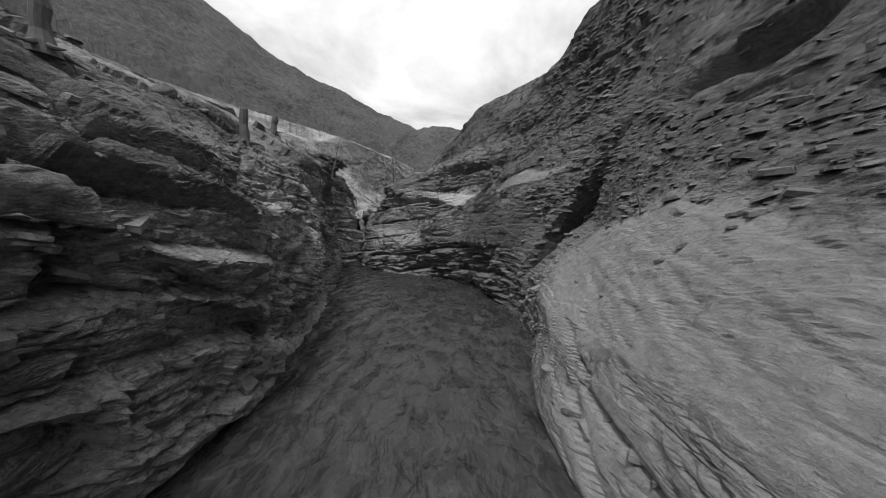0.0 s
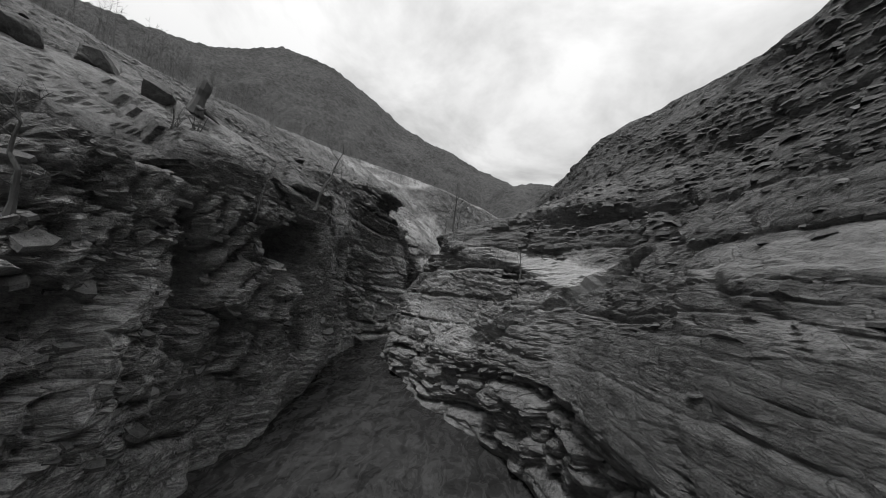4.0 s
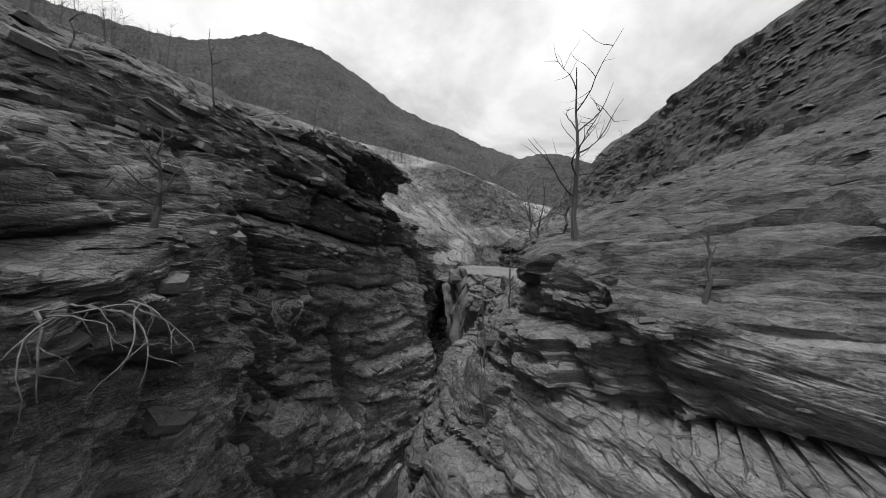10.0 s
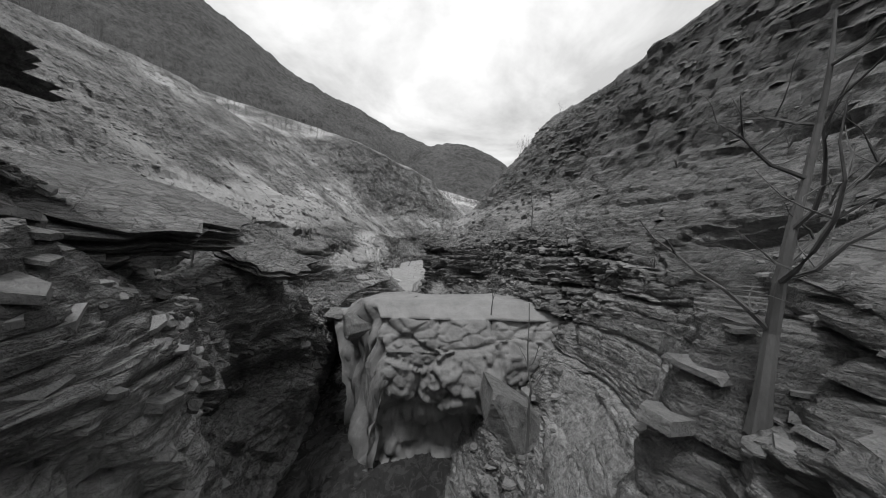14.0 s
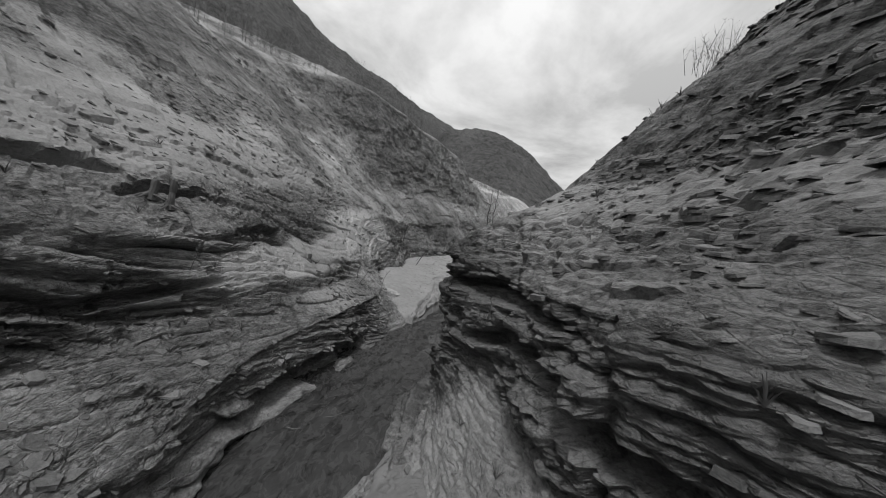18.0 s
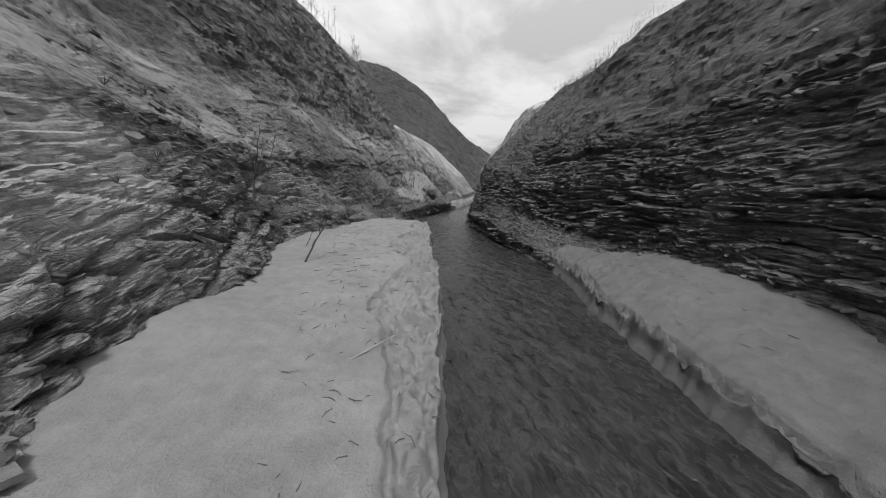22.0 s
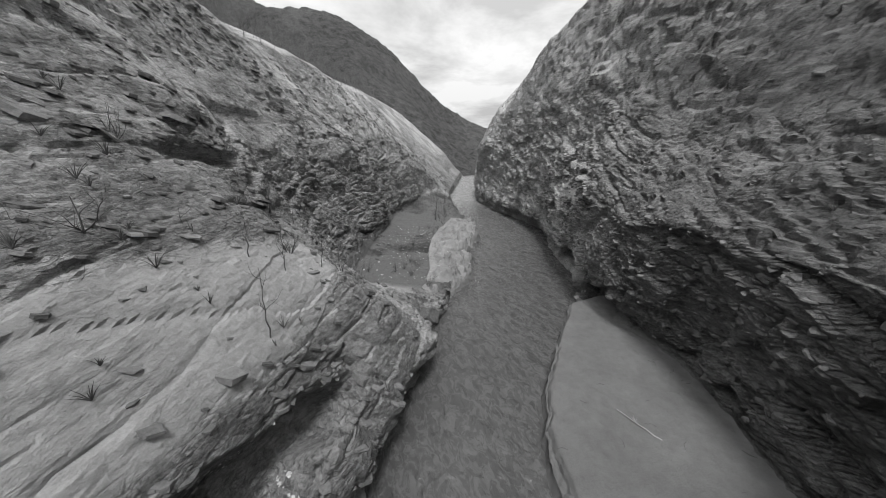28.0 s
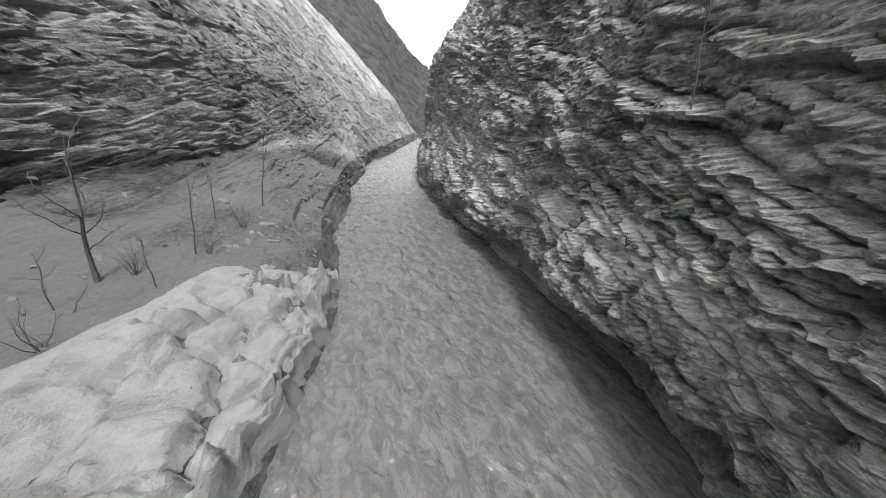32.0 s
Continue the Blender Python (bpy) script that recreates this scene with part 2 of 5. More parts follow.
def make_cracked():
    m, nt, bs = material("cracked_mud", 0.8)
    co = nt.nodes.new("ShaderNodeNewGeometry").outputs["Position"]
    level = nt.nodes.new("ShaderNodeAttribute")
    level.attribute_name = "silt"
    big = tex_noise(nt, co, 0.5, 5, 0.6)
    mid = tex_noise(nt, co, 1.6, 6, 0.65)
    fine = tex_noise(nt, co, 26.0, 5, 0.65)
    nz = nt.nodes.new("ShaderNodeTexNoise")
    nz.inputs["Scale"].default_value = 3.0
    nz.inputs["Detail"].default_value = 4.0
    nt.links.new(co, nz.inputs["Vector"])
    sc = nt.nodes.new("ShaderNodeVectorMath")
    sc.operation = 'SCALE'
    sc.inputs["Scale"].default_value = 0.5
    nt.links.new(nz.outputs[1], sc.inputs[0])
    wob = nt.nodes.new("ShaderNodeVectorMath")
    wob.operation = 'ADD'
    nt.links.new(co, wob.inputs[0])
    nt.links.new(sc.outputs[0], wob.inputs[1])
    vo = nt.nodes.new("ShaderNodeTexVoronoi")
    vo.feature = 'DISTANCE_TO_EDGE'
    vo.inputs["Scale"].default_value = 4.2
    nt.links.new(stretched(nt, wob.outputs[0], (0.7, 1.5, 0.5)), vo.inputs["Vector"])
    wide = maprange(nt, big, 0.35, 0.7, 0.012, 0.06)
    crack = mth(nt, 'MINIMUM', mth(nt, 'DIVIDE', vo.outputs[0], wide), 1.0)
    crack = mth(nt, 'SUBTRACT', 1.0, mth(nt, 'MULTIPLY', mth(nt, 'SUBTRACT', 1.0, crack), level.outputs["Fac"]))
    v = mth(nt, 'MULTIPLY_ADD', mth(nt, 'SUBTRACT', big, 0.5), 0.14, 0.165)
    v = mth(nt, 'MULTIPLY_ADD', mth(nt, 'SUBTRACT', mid, 0.5), 0.12, v)
    v = mth(nt, 'MULTIPLY_ADD', mth(nt, 'SUBTRACT', fine, 0.5), 0.06, v)
    nt.links.new(grey(nt, v), bs.inputs["Base Color"])
    bump(nt, bs, ((mid, 0.10), (crack, 0.045), (fine, 0.012)))
    return m


cracked = make_cracked()


def make_water():
    m, nt, bs = material("silty_water", 0.16)
    bs.inputs["Specular IOR Level"].default_value = 0.5
    bs.inputs["IOR"].default_value = 1.33
    co = nt.nodes.new("ShaderNodeNewGeometry").outputs["Position"]
    load = nt.nodes.new("ShaderNodeAttribute")
    load.attribute_name = "silt"
    big = tex_noise(nt, co, 0.5, 4, 0.6, 0.4)
    flow = wobbled(nt, co, 1.1, 0.55)
    rip = tex_noise(nt, stretched(nt, flow, (1.0, 0.55, 1.0), (0, 0, 15)), 2.0, 3, 0.5, 0.6)
    scallop = voronoi(nt, stretched(nt, flow, (1.0, 0.6, 1.0), (0, 0, 15)), 'SMOOTH_F1', 1.7).outputs["Distance"]
    fine = tex_noise(nt, stretched(nt, flow, (1.3, 0.7, 1.0)), 7.0, 4, 0.6, 0.8)
    bed = tex_noise(nt, stretched(nt, flow, (1.0, 0.6, 1.0), (0, 0, 15)), 2.6, 6, 0.68, 1.2)
    chip = maprange(nt, bed, 0.44, 0.60, 0.0, 1.0)
    v = mth(nt, 'MULTIPLY_ADD', load.outputs["Fac"], 0.07, 0.014)
    v = mth(nt, 'MULTIPLY_ADD', mth(nt, 'SUBTRACT', big, 0.5), 0.04, v)
    v = mth(nt, 'MULTIPLY_ADD', chip, mth(nt, 'MULTIPLY_ADD', load.outputs["Fac"], 0.022, 0.014), v)
    v = mth(nt, 'MAXIMUM', v, 0.012)
    nt.links.new(grey(nt, v), bs.inputs["Base Color"])
    nt.links.new(maprange(nt, chip, 0.0, 1.0, 0.16, 0.38), bs.inputs["Roughness"])
    bump(nt, bs, ((rip, 0.12), (scallop, 0.18), (fine, 0.02)))
    return m


water_mat = make_water()


def make_forest():
    m, nt, bs = material("bare_woods", 0.95)
    co = nt.nodes.new("ShaderNodeNewGeometry").outputs["Position"]
    a = tex_noise(nt, co, 0.012, 5, 0.6, 0.4)
    b = tex_noise(nt, co, 0.12, 6, 0.7)
    c = tex_noise(nt, stretched(nt, co, (1, 1, 0.35)), 0.55, 4, 0.7)
    v = mth(nt, 'MULTIPLY_ADD', mth(nt, 'SUBTRACT', a, 0.5), 0.10, 0.08)
    v = mth(nt, 'MULTIPLY_ADD', mth(nt, 'SUBTRACT', b, 0.5), 0.22, v)
    v = mth(nt, 'MULTIPLY_ADD', mth(nt, 'SUBTRACT', c, 0.5), 0.16, v)
    v = mth(nt, 'MAXIMUM', v, 0.03)
    nt.links.new(grey(nt, v), bs.inputs["Base Color"])
    bump(nt, bs, ((b, 6.0), (c, 2.5)))
    return m


forest_mat = make_forest()

# ---- noise on arrays ----
rng = np.random.default_rng(7)
PERM = np.concatenate([rng.permutation(512)] * 3).astype(np.int32)
VALS = rng.random(512).astype(np.float32)


def vnoise(p, scale, salt=0):
    """Smooth value noise in [-1, 1] at the rows of p."""
    q = p * scale + salt * 17.3
    f = np.floor(q)
    i = f.astype(np.int32) & 511
    t = (q - f).astype(np.float32)
    t = t * t * (3 - 2 * t)
    out = 0
    for dx in (0, 1):
        wx = t[..., 0] if dx else 1 - t[..., 0]
        px = PERM[(i[..., 0] + dx) & 511]
        for dy in (0, 1):
            wy = t[..., 1] if dy else 1 - t[..., 1]
            py = PERM[px + ((i[..., 1] + dy) & 511)]
            for dz in (0, 1):
                wz = t[..., 2] if dz else 1 - t[..., 2]
                out = out + wx * wy * wz * VALS[PERM[(py & 511) + ((i[..., 2] + dz) & 511)] & 511]
    return out * 2 - 1


def fbm(p, scale, octaves=3, salt=0):
    out, amp = 0, 1.0
    for k in range(octaves):
        out = out + amp * vnoise(p, scale * 2.03 ** k, salt + k)
        amp *= 0.5
    return out


def smoothstep(a, b, x):
    t = np.clip((x - a) / (b - a), 0, 1)
    return t * t * (3 - 2 * t)


def grid_mesh(name, pts, mat, attributes=None, smooth=False):
    """A mesh from a grid of points (rows, columns, 3)."""
    n, m = pts.shape[:2]
    me = bpy.data.meshes.new(name)
    idx = np.arange(n * m, dtype=np.int32).reshape(n, m)
    quads = np.stack([idx[:-1, :-1], idx[:-1, 1:], idx[1:, 1:], idx[1:, :-1]], -1).reshape(-1, 4)
    me.vertices.add(n * m)
    me.vertices.foreach_set("co", pts.reshape(-1).astype(np.float32))
    me.loops.add(quads.size)
    me.loops.foreach_set("vertex_index", quads.reshape(-1))
    me.polygons.add(len(quads))
    me.polygons.foreach_set("loop_start", np.arange(0, quads.size, 4, dtype=np.int32))
    me.polygons.foreach_set("use_smooth", np.full(len(quads), smooth))
    for key, v in (attributes or {}).items():
        a = me.attributes.new(key, 'FLOAT', 'POINT')
        a.data.foreach_set("value", np.ascontiguousarray(v, dtype=np.float32).reshape(-1))
    me.update()
    me.validate()
    me.materials.append(mat)
    return new(name, me)


# ---- plan: water edges, and the sections of both walls ----
def table(text):
    return np.array([[float(v) for v in row.split()] for row in text.strip().splitlines()])


EDGE_L = table("""
-8 -5.4
4 -5.3
7 -4.9
10 -5.4
14 -6.1
18 -7.5
21 -9.1
25 -10.6
30 -10.5
34 -10.3
37 -12.6
40 -14.4
46 -15.2
54 -18.0
58 -18.7
62 -17.2
65 -16.6
71 -14.7
75 -13.6
83 -11.3
88 -9.9
98 -7.2
106 -6.0
110 -6.2
115 -8.0
122 -4.8
129 -1.4
133 0.6
139 5.6
144 8.5
150 13.6
157 19.5
163 22.7
170 25.5
178 26.6
190 29.5
207 35
220 42
300 82
""")
EDGE_R = table("""
-8 2.4
6 2.2
10 3.3
15 3.1
17 2.8
19 1.2
20.6 0.6
22.3 -3.7
24 -5.4
26.3 -8.0
28 -8.6
29.6 -9.4
34.6 -9.3
40 -8.5
48 -8.5
53 -14.0
55 -14.7
58.4 -12.8
62 -12.9
64.7 -11.3
67 -9.0
70 -6.0
74 -3.6
80 -2.2
84 -0.9
88 0.9
94 2.4
100 2.3
113 3.6
120 4.4
125 6.3
130.5 7.6
135 9.9
140 15.8
142 18.0
144.5 22.4
148 25.6
152 27.0
156 29.4
160 33.5
165 35.2
173 36.4
182 37.5
196 40.0
209 46
300 92
""")
# columns: y, then x z of five points from the foot of the wall to the crest
LEFT_LOW = table("""
-8 -5.2 5.0 -6.6 6.4 -9.0 8.4 -14.0 11.5 -36.0 22.0
4 -4.9 4.9 -6.3 6.3 -8.9 8.5 -14.0 11.5 -36.0 22.0
10 -4.8 5.2 -6.2 6.8 -8.9 8.7 -13.0 11.2 -36.0 22.0
16 -7.6 6.4 -8.1 8.3 -10.6 10.3 -15.0 12.2 -36.0 22.0
20 -8.1 5.8 -7.7 8.7 -10.7 10.3 -15.0 12.2 -38.0 23.0
24 -10.2 7.7 -11.0 9.3 -12.7 11.3 -17.0 13.0 -38.0 23.0
28 -12.2 6.1 -12.3 8.9 -12.9 11.6 -18.0 13.3 -40.0 24.0
31 -12.1 8.1 -11.9 8.9 -11.6 11.9 -16.9 13.5 -42.0 25.0
32.6 -12.0 8.2 -12.0 9.0 -11.8 11.7 -17.0 13.4 -43.0 25.6
34.4 -11.5 7.4 -12.3 8.7 -13.6 10.3 -18.4 12.7 -44.0 26.0
38 -13.5 7.4 -14.1 8.6 -16.1 10.0 -22.0 12.6 -46.0 28.0
""")
LEFT_MID = table("""
43 -14.7 7.0 -15.5 8.3 -17.8 9.3 -25.0 12.6 -48.0 29.0
48 -16.3 4.6 -18.5 6.0 -20.3 8.3 -26.9 12.2 -50.0 30.0
54 -18.6 2.4 -21.5 4.8 -22.7 7.8 -28.9 13.1 -52.0 32.0
60 -18.8 3.4 -20.4 5.2 -22.0 8.1 -28.7 13.6 -52.1 32.9
67 -17.2 3.8 -19.5 4.5 -22.4 8.4 -27.0 13.6 -52.2 33.8
73 -17.2 3.0 -19.4 4.8 -22.2 8.8 -26.6 13.9 -50.5 34.5
79 -19.2 3.0 -20.6 5.2 -22.6 9.2 -26.9 13.8 -49.3 33.1
84 -19.5 3.0 -20.7 5.8 -22.2 10.0 -27.2 13.9 -48.5 31.8
95 -19.0 3.0 -20.0 5.8 -21.0 9.0 -26.6 14.2 -42.0 33.0
106 -12.4 3.3 -14.4 5.0 -17.0 9.8 -22.4 15.2 -33.0 35.5
112 -9.8 3.2 -12.2 6.8 -15.6 11.0 -21.2 16.4 -29.5 35.0
""")
LEFT_HIGH = table("""
122 -5.4 3.4 -9.1 7.1 -13.3 11.6 -18.0 16.5 -25.5 34.5
131 -0.2 3.8 -3.5 7.8 -5.4 10.9 -11.3 16.1 -20.8 34.2
140 6.9 3.4 2.5 8.1 -1.7 12.1 -5.5 16.3 -14.7 32.1
145 9.4 2.4 4.6 5.1 0.8 9.0 -2.9 15.5 -15.6 30.4
150 12.9 2.3 3.0 3.3 0.9 7.2 -2.5 13.7 -14.7 30.7
158 18.1 2.1 5.4 2.9 3.0 7.7 0.6 12.8 -11.2 29.5
168 23.4 2.1 9.0 3.0 8.4 8.4 6.0 14.1 -7.0 27.2
175 25.0 2.3 11.8 3.3 9.0 9.2 6.7 15.2 -4.7 26.8
181 25.8 2.8 15.4 3.7 12.2 10.0 8.8 16.6 -1.4 28.3
190 28.2 3.2 21.0 4.6 17.5 11.2 12.7 17.5 1.5 28.7
200 31.5 3.4 28.0 6.5 23.0 12.0 17.1 18.0 5.1 28.7
230 46.0 4.0 42.0 7.5 36.0 13.0 29.0 20.0 15.3 33.3
300 80.0 5.0 75.0 9.0 68.7 17.2 58.1 25.2 39.3 39.4
""")
RIGHT_LOW = table("""
-8 3.5 2.2 5.4 4.6 7.6 7.0 10.5 11.0 18.0 25.0
5 3.3 2.2 5.0 4.4 7.0 6.8 10.1 11.0 16.9 25.0
9 3.4 1.6 5.4 4.4 7.4 7.1 10.1 11.1 16.9 25.0
12 3.8 2.4 6.4 4.6 6.9 7.1 9.5 10.5 15.9 24.5
14.5 3.5 3.2 4.4 6.0 6.6 8.2 9.8 12.0 14.8 24.0
17.5 1.6 3.3 3.7 6.2 5.6 8.9 9.4 12.9 13.7 24.0
20 0.8 3.2 3.2 5.8 5.4 7.9 9.6 13.6 13.5 23.5
22.6 -3.3 2.3 -0.6 4.5 2.2 6.4 8.7 12.8 13.1 23.0
24.4 -4.5 2.9 -1.7 4.8 0.5 6.5 7.7 12.2 12.1 22.7
26.4 -6.3 3.7 -4.3 6.1 -4.7 7.5 5.6 12.4 12.5 21.3
""")
RIGHT_GORGE = table("""
29.2 -8.0 4.3 -6.1 6.3 -5.8 8.5 3.9 12.4 12.7 20.2
34.6 -8.4 5.2 -7.2 7.0 -5.7 9.5 1.6 12.4 8.6 20.3
37 -4.8 5.0 -3.7 7.0 -2.6 9.0 1.4 12.3 7.2 20.6
40 -3.6 4.8 -2.9 6.7 -2.3 8.8 1.1 12.3 6.1 20.9
45 -5.5 5.6 -4.3 8.2 -3.7 9.7 0.8 13.0 6.1 22.9
50 -6.0 4.6 -4.9 7.6 -4.8 9.4 -0.4 13.6 4.5 22.3
54.6 -11.6 1.8 -8.3 5.2 -8.1 8.7 -2.2 14.2 3.2 21.7
58.4 -10.9 3.0 -9.4 5.6 -9.3 8.6 -4.3 13.1 3.1 22.3
61.5 -11.2 3.2 -11.4 6.2 -11.7 8.9 -6.0 12.9 2.6 22.8
64.6 -10.8 3.2 -10.8 6.2 -11.2 9.2 -5.8 13.0 3.0 22.4
67.5 -8.0 2.4 -7.3 5.6 -7.3 9.3 -2.6 13.9 4.9 23.7
""")
RIGHT_MID = table("""
71 -4.4 1.5 -1.5 3.8 -1.4 9.2 2.5 13.9 7.9 24.9
78 -1.0 1.5 2.7 3.8 3.3 8.5 5.6 13.8 10.8 25.1
85 0.3 1.6 4.1 4.2 4.4 8.2 6.3 13.4 13.6 25.4
92 2.6 1.8 4.9 4.2 5.1 8.4 6.8 13.0 14.8 26.4
99 2.1 2.6 5.1 4.9 5.3 8.8 7.5 13.5 14.5 26.3
106 2.5 3.2 4.6 5.6 5.5 9.5 8.5 14.1 17.8 26.0
114 3.6 3.8 4.6 7.0 6.0 11.2 9.8 15.7 20.8 26.9
121 4.8 4.0 5.8 7.2 6.7 11.9 11.5 16.9 22.3 27.5
128 15.5 2.4 15.8 5.0 15.5 9.5 20.4 15.6 28.1 27.9
135 19.5 2.5 19.1 5.2 18.6 9.7 25.0 15.5 33.0 27.9
""")
RIGHT_HIGH = table("""
141 20.1 2.5 19.8 5.2 21.0 9.6 25.6 15.5 35.0 28.9
145 23.0 3.8 22.7 7.0 23.0 10.9 26.5 17.5 33.1 31.9
150 26.0 4.2 25.9 8.0 26.5 12.4 29.0 19.0 35.1 32.8
156 28.6 4.1 29.1 8.5 29.3 13.0 31.5 20.0 37.9 35.4
162 31.8 3.9 31.9 8.6 32.6 13.5 34.5 21.0 40.9 36.7
170 34.0 3.7 34.4 8.6 35.4 14.0 37.0 22.0 44.2 38.6
182 35.9 4.0 37.2 9.0 38.0 15.1 40.1 22.8 46.7 36.8
200 40.0 4.9 41.1 10.0 40.7 17.1 46.1 25.0 58.2 38.4
230 56.0 5.0 57.5 10.0 59.9 17.0 64.0 26.0 76.2 41.9
300 92.0 6.0 94.0 12.0 97.0 19.0 102.0 28.0 116.0 48.0
""")


def water_level(y):
    return np.interp(y, [-10, 25, 60, 95, 130, 300], [0.1, 0.2, 0.5, 1.0, 1.2, 2.2])


def edge(tab, y):
    return np.interp(y, tab[:, 0], tab[:, 1])


def eased(tab, y, width=0.7):
    """The plan's columns at each y, with the corners between stations rounded off."""
    fine = np.arange(y.min() - 4, y.max() + 4, 0.1)
    k = np.exp(-0.5 * (np.arange(-30, 31) * 0.1 / width) ** 2)
    k /= k.sum()
    cols = []
    for c in range(1, tab.shape[1]):
        v = np.interp(fine, tab[:, 0], tab[:, c])
        v = np.convolve(np.pad(v, 30, mode="edge"), k, mode="valid")
        cols.append(np.interp(y, fine, v))
    return np.stack(cols, -1)


def section_grid(y, wall, shore, side, res):
    """Points (rows, columns, 3) of one wall, from the stream bed over its five section points to the woods behind the crest."""
    w = water_level(y)
    e = eased(shore, y, 0.35)[:, 0]
    s = eased(wall, y)
    xs = [e - side * 1.2, e, *(s[:, k] for k in (0, 2, 4, 6, 8)), s[:, 8] + side * 45]
    zs = [w - 0.9, w - 0.15, *(s[:, k] for k in (1, 3, 5, 7, 9)), s[:, 9] + 14]
    cols_x, cols_z = [], []
    for k in range(len(xs) - 1):
        length = np.hypot(xs[k + 1] - xs[k], zs[k + 1] - zs[k])
        n = max(2, int(np.percentile(length, 80) / res[k]))
        t = (np.arange(n) / n)[None]
        cols_x.append(xs[k][:, None] * (1 - t) + xs[k + 1][:, None] * t)
        cols_z.append(zs[k][:, None] * (1 - t) + zs[k + 1][:, None] * t)
    cols_x.append(xs[-1][:, None])
    cols_z.append(zs[-1][:, None])
    x, z = np.concatenate(cols_x, 1), np.concatenate(cols_z, 1)
    # round the corners of the section a little
    for _ in range(6):
        x[:, 1:-1] = 0.25 * x[:, :-2] + 0.5 * x[:, 1:-1] + 0.25 * x[:, 2:]
        z[:, 1:-1] = 0.25 * z[:, :-2] + 0.5 * z[:, 1:-1] + 0.25 * z[:, 2:]
    return np.stack([x, np.broadcast_to(y[:, None], x.shape), z], -1)


def normals(p, side):
    n = np.cross(np.gradient(p, axis=1), np.gradient(p, axis=0)) * side
    return n / np.maximum(np.linalg.norm(n, axis=-1, keepdims=True), 1e-9)


def strata_frame(nb, along):
    """Rows: along strike, across, and up through the beds."""
    n = np.array(nb) / np.linalg.norm(nb)
    a = np.array(along) - n * np.dot(n, along)
    a = a / np.linalg.norm(a)
    return np.stack([a, np.cross(n, a), n])


def chunks(p, turn, size, salt, jitter=0.8):
    """Broken rock: for each point the random number and tilt of its chunk and the distance to the joint beside it."""
    q = (p @ turn.T) / np.array(size)
    i0 = np.floor(q - 0.5).astype(np.int32)
    best = np.full(q.shape[:-1], 9.0, np.float32)
    second = best.copy()
    ident = np.zeros(q.shape[:-1], np.int32)
    off = np.zeros(q.shape, np.float32)
    for dx in (0, 1):
        for dy in (0, 1):
            for dz in (0, 1):
                c = i0 + np.array((dx, dy, dz))
                h = PERM[PERM[PERM[(c[..., 0] + salt * 13) & 511] + (c[..., 1] & 511)] % 512 + (c[..., 2] & 511)] & 511
                cen = np.stack([VALS[h], VALS[(h * 7 + 91) & 511], VALS[(h * 13 + 257) & 511]], -1)
                v = q - (c + 0.5 + jitter * (cen - 0.5))
                d = np.sqrt((v * v).sum(-1))
                near = d < best
                second = np.where(near, best, np.minimum(second, d))
                best = np.where(near, d, best)
                ident = np.where(near, h, ident)
                off = np.where(near[..., None], v, off)
    lean = np.stack([VALS[(ident * 3 + 11) & 511], VALS[(ident * 5 + 77) & 511], VALS[(ident * 11 + 5) & 511]], -1) - 0.5
    return VALS[(ident * 17 + 3) & 511], (off * lean).sum(-1), second - best


def blocks(p, turn, size, salt):
    """Bedded rock: flat beds cut by joints into blocks. For each point the block's random number, its lean, the distance
    in metres to the joint or bedding plane beside it, and the height within the bed from 0 to 1."""
    q = (p @ turn.T).astype(np.float32)
    u, v, s = (q[..., k] / size[k] for k in (0, 1, 2))
    zero = np.zeros_like(s)
    cell = PERM[PERM[np.floor(0.45 * u + 0.3 * s).astype(np.int32) & 511] + (np.floor(0.45 * v + 7.5).astype(np.int32) & 511)]
    s = s + 0.9 * VALS[cell & 511]
    s = s + 0.55 * vnoise(np.stack([s * 0.45, 0.10 * u, 0.10 * v], -1), 1.0, salt + 1)
    i = np.floor(s).astype(np.int32)
    fs = s - i
    hi = PERM[(i + salt * 13) & 511]
    shift = VALS[hi] * 7.0
    u = u * (0.6 + 0.8 * VALS[(hi * 5 + 3) & 511]) + shift + 0.22 * vnoise(np.stack([u * 0.7, v * 0.7, i * 1.7 + zero], -1), 1.0, salt + 2)
    v = v * (0.7 + 0.6 * VALS[(hi * 7 + 9) & 511]) + 3.1 * shift + 0.25 * u + 0.22 * vnoise(np.stack([v * 0.7, u * 0.6, i * 2.3 + zero], -1), 1.0, salt + 3)
    j, k = np.floor(u).astype(np.int32), np.floor(v).astype(np.int32)
    fu, fv = u - j, v - k
    h = PERM[PERM[PERM[(i + salt * 13) & 511] + (j & 511)] % 512 + (k & 511)] & 511
    lean = (VALS[(h * 3 + 11) & 511] - 0.5) * (fu - 0.5) + (VALS[(h * 5 + 77) & 511] - 0.5) * (fv - 0.5)
    side_gap = np.minimum(np.minimum(fu, 1 - fu) * size[0], np.minimum(fv, 1 - fv) * size[1])
    return VALS[(h * 17 + 3) & 511], lean, np.minimum(side_gap, np.minimum(fs, 1 - fs) * size[2] * 1.5), fs


